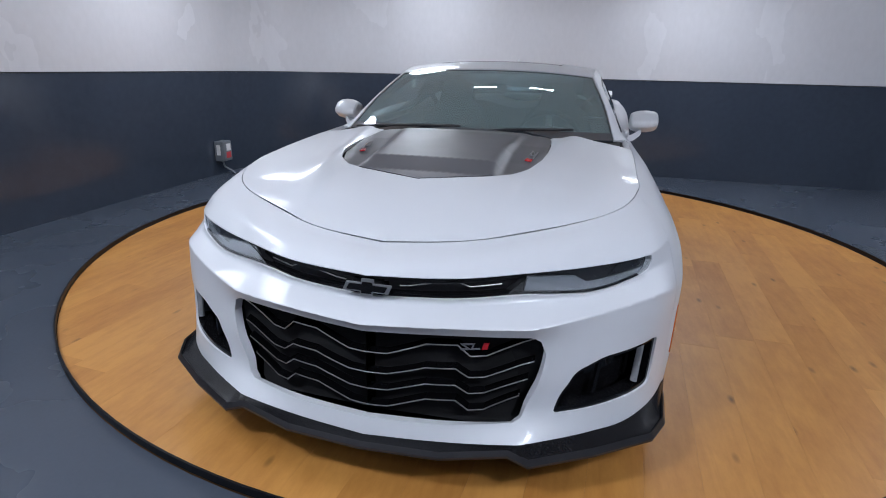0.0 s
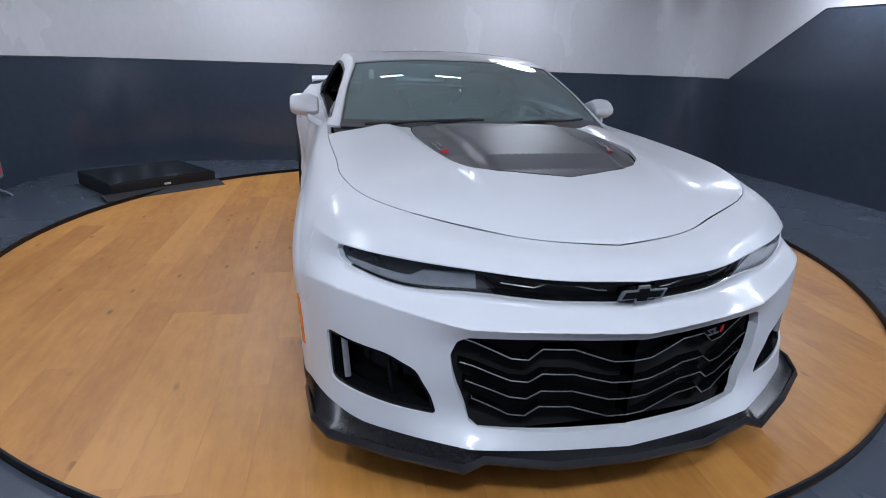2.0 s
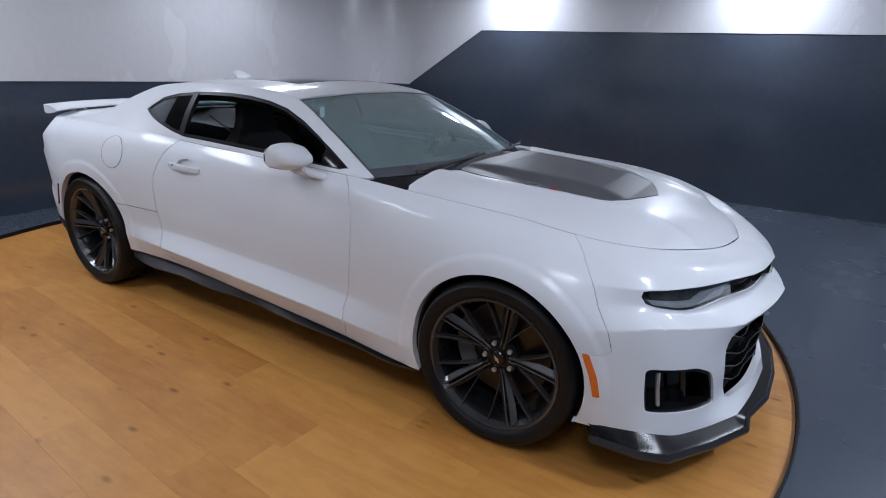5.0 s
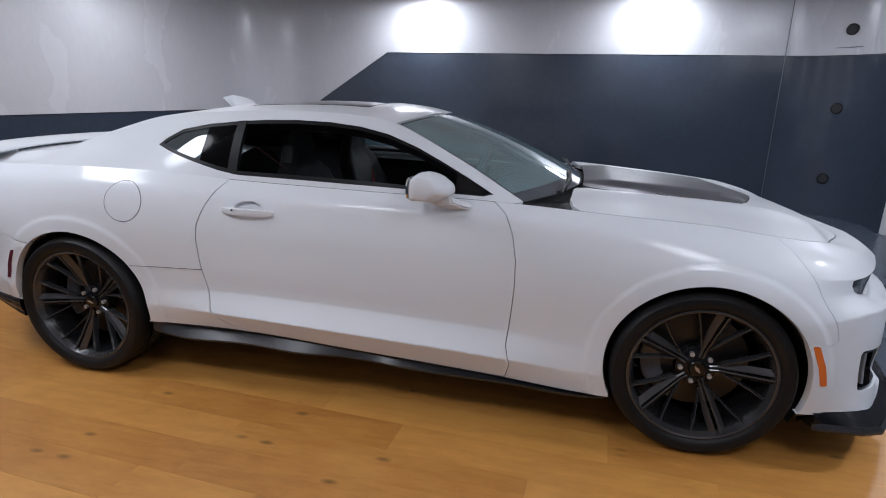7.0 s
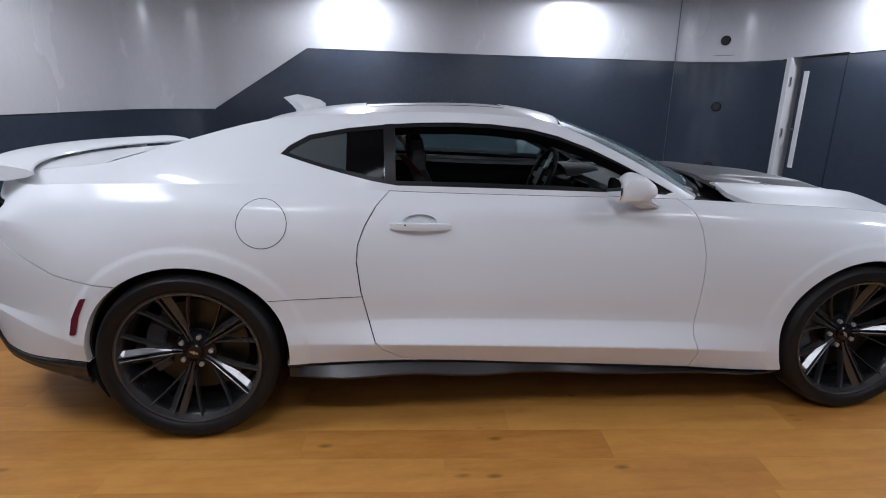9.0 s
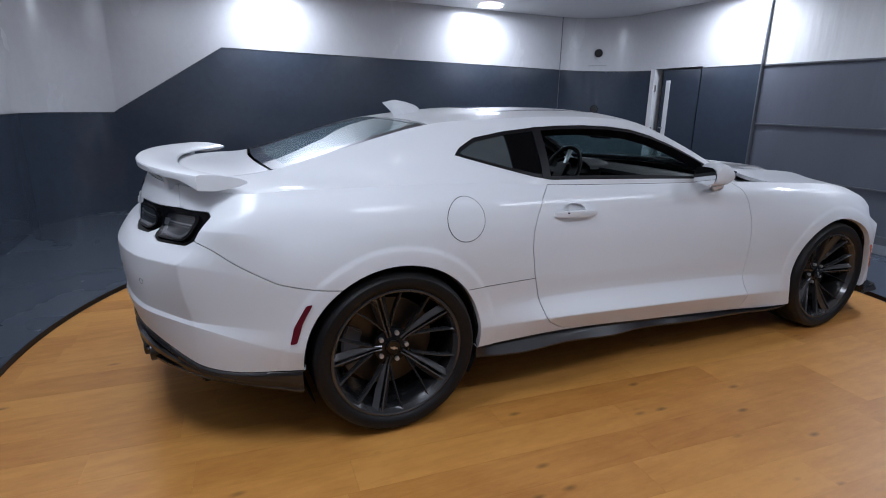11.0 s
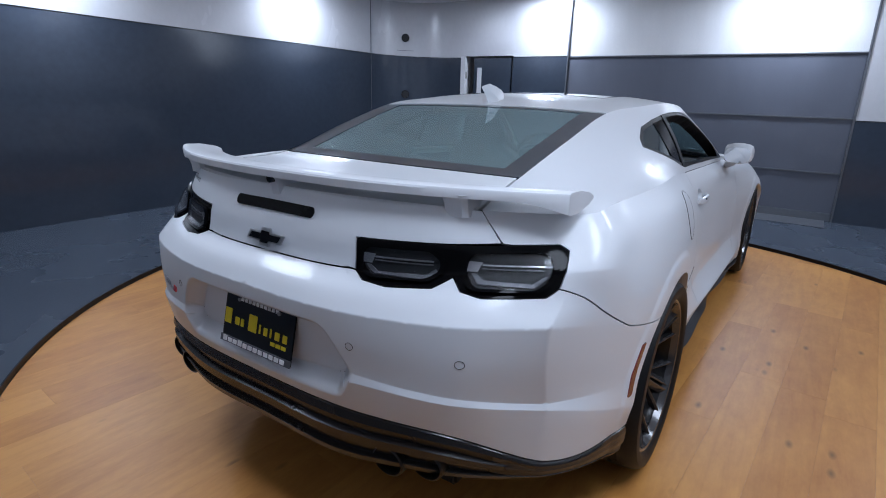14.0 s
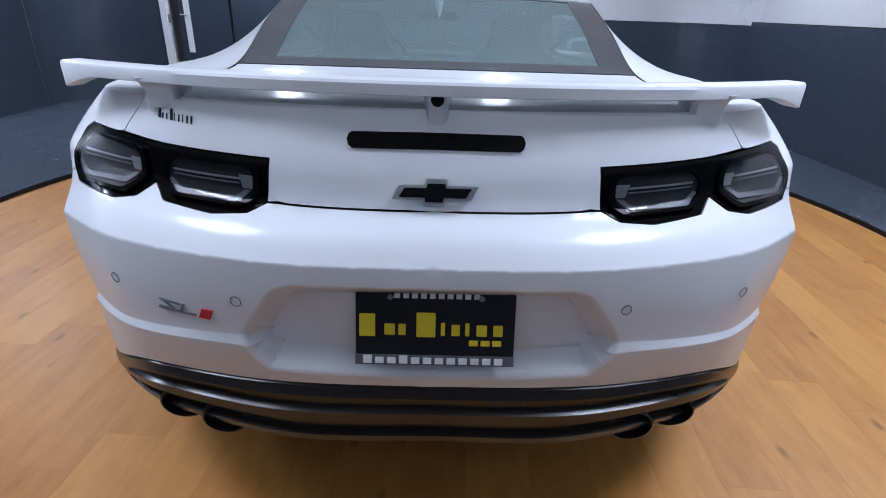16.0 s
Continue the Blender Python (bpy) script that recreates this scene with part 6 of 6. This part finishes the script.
# wheels: y points out of the car, the rim's outer lip lies at y = 0
wheel = part("wheel", lathe([(0.262, -0.012), (0.271, -0.002), (0.274, -0.006), (0.273, 0.0015), (0.267, 0.003), (0.2615, 0.0), (0.256, -0.012), (0.250, -0.024), (0.255, -0.028)], 72, closed=True), RIM, car, "graphite alloy wheel with split spokes", smooth=True)
part("barrel", lathe([(0.236, -0.245), (0.262, -0.240), (0.272, -0.245), (0.262, -0.225), (0.248, -0.19), (0.240, -0.12), (0.246, -0.05), (0.262, -0.014),
                      (0.252, -0.026), (0.240, -0.048), (0.233, -0.12), (0.236, -0.19)], 72, closed=True), BARREL, wheel, "dark inner barrel of the wheel", smooth=True)
part("tyre", lathe([(0.272, -0.004), (0.280, 0.008), (0.300, 0.016), (0.320, 0.013), (0.331, 0.002), (0.337, -0.018), (0.340, -0.05), (0.3405, -0.068), (0.333, -0.070), (0.333, -0.078), (0.3405, -0.080),
                    (0.3415, -0.118), (0.334, -0.120), (0.334, -0.130), (0.3415, -0.132), (0.3405, -0.17), (0.333, -0.172), (0.333, -0.180), (0.3405, -0.182), (0.337, -0.235), (0.331, -0.255), (0.300, -0.268), (0.272, -0.245)], 96), RUBBER, wheel, "low-profile black tyre", smooth=True)


def blade(a, side):
    """One half of a main spoke: a wide face that falls away from the middle groove, broad at the rim and narrow at the hub."""
    rows = []
    e, n = Vector((math.cos(radians(a)), 0, math.sin(radians(a)))), Vector((-math.sin(radians(a)), 0, math.cos(radians(a)))) * side
    for r, y, g, w, fall in ((0.046, -0.070, 0.003, 0.009, 0.004), (0.080, -0.068, 0.003, 0.010, 0.006), (0.112, -0.058, 0.004, 0.019, 0.012), (0.185, -0.034, 0.0055, 0.024, 0.018), (0.240, -0.014, 0.006, 0.025, 0.018), (0.264, -0.005, 0.006, 0.025, 0.014)):
        rows.append([e * r + n * p + Vector((0, y + q, 0)) for p, q in ((g, -0.030), (g, -0.002), (g + 0.0025, 0.0), (g + 0.0055, -0.001), (g + w, -fall), (g + w - 0.001, -fall - 0.004), (g + w * 0.6, -0.034))])
    return loft(rows, closed=True, caps=True)


def thin_spoke(a0, a1):
    """A slim ridge-backed spoke that leaves a main spoke near the hub."""
    rows = []
    for s in (0.0, 0.3, 0.65, 1.0):
        r = 0.090 + 0.172 * s
        a = radians(a0 + (a1 - a0) * s ** 0.7)
        e, n = Vector((math.cos(a), 0, math.sin(a))), Vector((-math.sin(a), 0, math.cos(a)))
        y, w = -0.066 + 0.058 * s, 0.0038 + 0.0012 * s
        rows.append([e * r + n * p + Vector((0, y + q, 0)) for p, q in ((-w, -0.030), (-w, -0.008), (-0.0012, 0.0), (0.0012, 0.0), (w, -0.008), (w, -0.030))])
    return loft(rows, closed=True, caps=True)


for k in range(5):
    a = 18 + 72 * k
    for o in (-1, 1):
        part("spoke", blade(a, o), RIM, wheel)
        part("spoke", thin_spoke(a + o * 11, a + o * 22.5), RIM, wheel)
    an = radians(a + 36)
    part("lug_nut", disc(0.0092, 0.022, pose(0.060 * math.cos(an), -0.080, 0.060 * math.sin(an), 90), seg=12, r2=0.009), LUG, wheel, "steel wheel nut")
part("hub", lathe([(0.0, -0.072), (0.03, -0.072), (0.042, -0.076), (0.076, -0.086), (0.080, -0.100), (0.0, -0.100)], 40), BARREL, wheel, smooth=True)
cap = part("centre_cap", lathe([(0.0, -0.058), (0.028, -0.059), (0.033, -0.064), (0.033, -0.075)], 32), GLOSS, wheel, "round black centre cap", smooth=True)
part("cap_mark", prism(bowtie(0.034, 0.013), "y", -0.0585, -0.0565, m=pose(0, 0, 0, 0, -35)), SILVER, cap)
part("valve", sweep([(0.236, -0.045, -0.06), (0.222, -0.035, -0.056)], 0.004), TRIM_BLACK, wheel)


def brake(cx, sg):
    d = part("brake_disc", lathe([(0.07, -0.118), (0.195, -0.118), (0.195, -0.145), (0.07, -0.145)], 64, closed=True, m=pose(cx, 0.922 * sg, 0.326, 0, 0, 0 if sg > 0 else 180)), DISC_STEEL, car, "steel brake disc", smooth=True)
    rows = []
    for a in range(150, 216, 8):
        c, s = math.cos(radians(a)), math.sin(radians(a))
        rows.append([(cx + r * c, (0.922 + y) * sg, 0.326 + r * s) for r, y in ((0.13, -0.100), (0.205, -0.100), (0.212, -0.17), (0.13, -0.17))])
    part("brake_caliper", loft(rows, closed=True, caps=True), GREY, d, "dark brake caliper", bevel=0.006)
    part("hub_carrier", disc(0.07, 0.12, pose(cx, 0.78 * sg, 0.326, 90), seg=24), DARK, d)


WY = 0.928
wheel.matrix_basis = pose(1.388, WY, 0.313) @ pose(0, 0, 0, 0, 12) @ Matrix.Scale(0.993, 4)
big = Matrix.Scale(1.022, 4)
copy_thing(wheel, pose(1.388, -WY, 0.313, 0, 0, 180) @ pose(0, 0, 0, 0, -14) @ Matrix.Scale(0.993, 4))
copy_thing(wheel, pose(-1.412, 0.940, 0.324) @ pose(0, 0, 0, 0, 40) @ big)
copy_thing(wheel, pose(-1.412, -0.940, 0.324, 0, 0, 180) @ pose(0, 0, 0, 0, 18) @ big)
for cx in (1.388, -1.412):
    for sg in (1, -1):
        brake(cx, sg)

# cabin: headlining, dashboard, seats, steering wheel
panel("headlining", top, [(2.1, 0.0), (2.1, 0.97), (5.9, 0.97), (5.9, 0.0)], LEATHER, car, (), TS, 0.08, 0.0, lift=-0.03, sides="whole")
dash = loft([[(x + 0.05 * (1 - (y / 0.75) ** 2), y, z) for y in np.linspace(-0.76, 0.76, 17)] for x, z in ((0.86, 0.86), (0.74, 0.895), (0.56, 0.90), (0.44, 0.885), (0.40, 0.83), (0.43, 0.70), (0.52, 0.50))])
dash_ob = part("dashboard", dash, LEATHER, car, "black padded dashboard", smooth=True)
part("instrument_hood", loft([[(x, 0.37 + 0.19 * math.cos(t) * k, 0.875 + 0.06 * math.sin(t) * k) for t in (math.pi * i / 12 for i in range(13))] for x, k in ((0.62, 0.8), (0.47, 1.0), (0.40, 1.02))]), LEATHER, dash_ob, smooth=True)
part("screen", box(0.425, 0.44, -0.10, 0.10, 0.77, 0.87), GLOSS, dash_ob, "dark centre screen", bevel=0.003)
part("console", prism([(0.50, 0.30), (0.46, 0.62), (0.10, 0.55), (-0.55, 0.58), (-0.55, 0.30)], "y", -0.11, 0.11), LEATHER, car, bevel=0.015)
sw = bmesh.new()
swm = pose(0.30, 0.37, 0.845, 0, -66)
ring = [swm @ Vector((0.18 * math.cos(t), 0.18 * math.sin(t), 0)) for t in (2 * math.pi * i / 40 for i in range(41))]
sweep(ring, 0.016, sw)
wheel_ob = part("steering_wheel", sw, LEATHER, car, "black leather steering wheel with silver spoke", smooth=True)
part("airbag_boss", box(-0.07, 0.07, -0.065, 0.065, -0.03, 0.02, m=swm), LEATHER, wheel_ob, bevel=0.015)
for a, m_s in ((0, LEATHER), (180, LEATHER), (-90, SILVER)):
    part("wheel_spoke", box(0.05, 0.175, -0.018, 0.018, -0.012, 0.006, m=swm @ pose(0, 0, 0, 0, 0, a + 90)), m_s, wheel_ob, bevel=0.004)


def seat(y):
    s = part("seat", loft([[(x, y + w * k, z + 0.03 * abs(k) ** 3) for k in (-1, -0.8, -0.5, 0, 0.5, 0.8, 1)] for x, z, w in ((0.16, 0.36, 0.24), (0.18, 0.50, 0.25), (0.05, 0.54, 0.26), (-0.20, 0.51, 0.26), (-0.33, 0.52, 0.25), (-0.34, 0.36, 0.24))]), LEATHER, car, "black sports seat with high back", smooth=True)
    rows = []
    for x, z, w, d in ((-0.27, 0.48, 0.25, 0.08), (-0.36, 0.62, 0.27, 0.10), (-0.43, 0.80, 0.265, 0.095), (-0.48, 0.94, 0.22, 0.08), (-0.505, 1.00, 0.14, 0.06), (-0.50, 1.06, 0.125, 0.06), (-0.51, 1.13, 0.115, 0.05), (-0.515, 1.155, 0.08, 0.03)):
        rows.append([(x + d * (0.35 + 0.65 * abs(math.cos(t)) ** 2 * (1 if abs(math.cos(t)) > 0.6 else 0.4)) * (1 if math.sin(t) > 0 else -1) * abs(math.sin(t)) ** 0.6, y + w * math.copysign(abs(math.cos(t)) ** 0.7, math.cos(t)), z) for t in (2 * math.pi * i / 24 for i in range(24))])
    part("seat_back", loft(rows, closed=True, caps=True), LEATHER, s, smooth=True)
    part("belt", sweep([(-0.58, y - 0.25 * (1 if y < 0 else -1), 1.08), (-0.50, y - 0.16 * (1 if y < 0 else -1), 0.98), (-0.36, y - 0.02, 0.72), (-0.25, y + 0.18 * (1 if y < 0 else -1), 0.56)], 0.024, flat=0.1), BELT, s, "dark red seat belt")


seat(-0.37)
seat(0.37)
part("rear_seat", loft([[(x, y, z - 0.03 * math.cos(y * 9)) for y in np.linspace(-0.60, 0.60, 17)] for x, z in ((-0.72, 0.42), (-0.74, 0.60), (-1.02, 0.58), (-1.20, 0.95), (-1.32, 0.97), (-1.80, 0.985))]), LEATHER, car, "black rear bench and parcel shelf", smooth=True)
part("rear_view_mirror", box(0.30, 0.32, -0.11, 0.11, 1.10, 1.155), MATTE, car, bevel=0.01)
part("window_sticker", box(0.165, 0.167, -0.520, -0.490, 1.115, 1.165, m=None), WHITE_INK, car)

# ---------------------------------------------------------------- planks of the turntable


def clip_circle(poly, r):
    """A rectangle cut to the turntable's circle, in the turntable's own plan."""
    for k in range(160):
        a = 2 * math.pi * k / 160
        nx, ny = math.cos(a), math.sin(a)
        out = []
        for i in range(len(poly)):
            p, q = poly[i], poly[(i + 1) % len(poly)]
            dp, dq = p[0] * nx + p[1] * ny - r, q[0] * nx + q[1] * ny - r
            if dp <= 0:
                out.append(p)
            if (dp < 0) != (dq < 0) and abs(dp - dq) > 1e-12:
                t = dp / (dp - dq)
                out.append((p[0] + (q[0] - p[0]) * t, p[1] + (q[1] - p[1]) * t))
        poly = out
        if len(poly) < 3:
            return []
    return poly


PW, PL, SEAM = 0.182, 1.22, 0.00025
spin = pose(DISC_X, DISC_Y, 0, 0, 0, -4)
rng = random.Random(4)
y = -DISC_R
while y < DISC_R:
    x = -DISC_R - rng.uniform(0, PL)
    while x < DISC_R:
        poly = clip_circle([(x + SEAM, y + SEAM), (x + PL - SEAM, y + SEAM), (x + PL - SEAM, y + PW - SEAM), (x + SEAM, y + PW - SEAM)], DISC_R - 0.006)
        if len(poly) > 2:
            n = len(poly)
            ins = [(px, py) for px, py in poly]
            V = [tuple(spin @ Vector((px, py, GZ - 0.0075))) for px, py in ins] + [tuple(spin @ Vector((px, py, GZ))) for px, py in ins]
            F = [tuple(range(n, 2 * n))] + [(i, (i + 1) % n, n + (i + 1) % n, n + i) for i in range(n)]
            link_mesh("plank", V, F, WOOD, turntable)
        x += PL
    y += PW
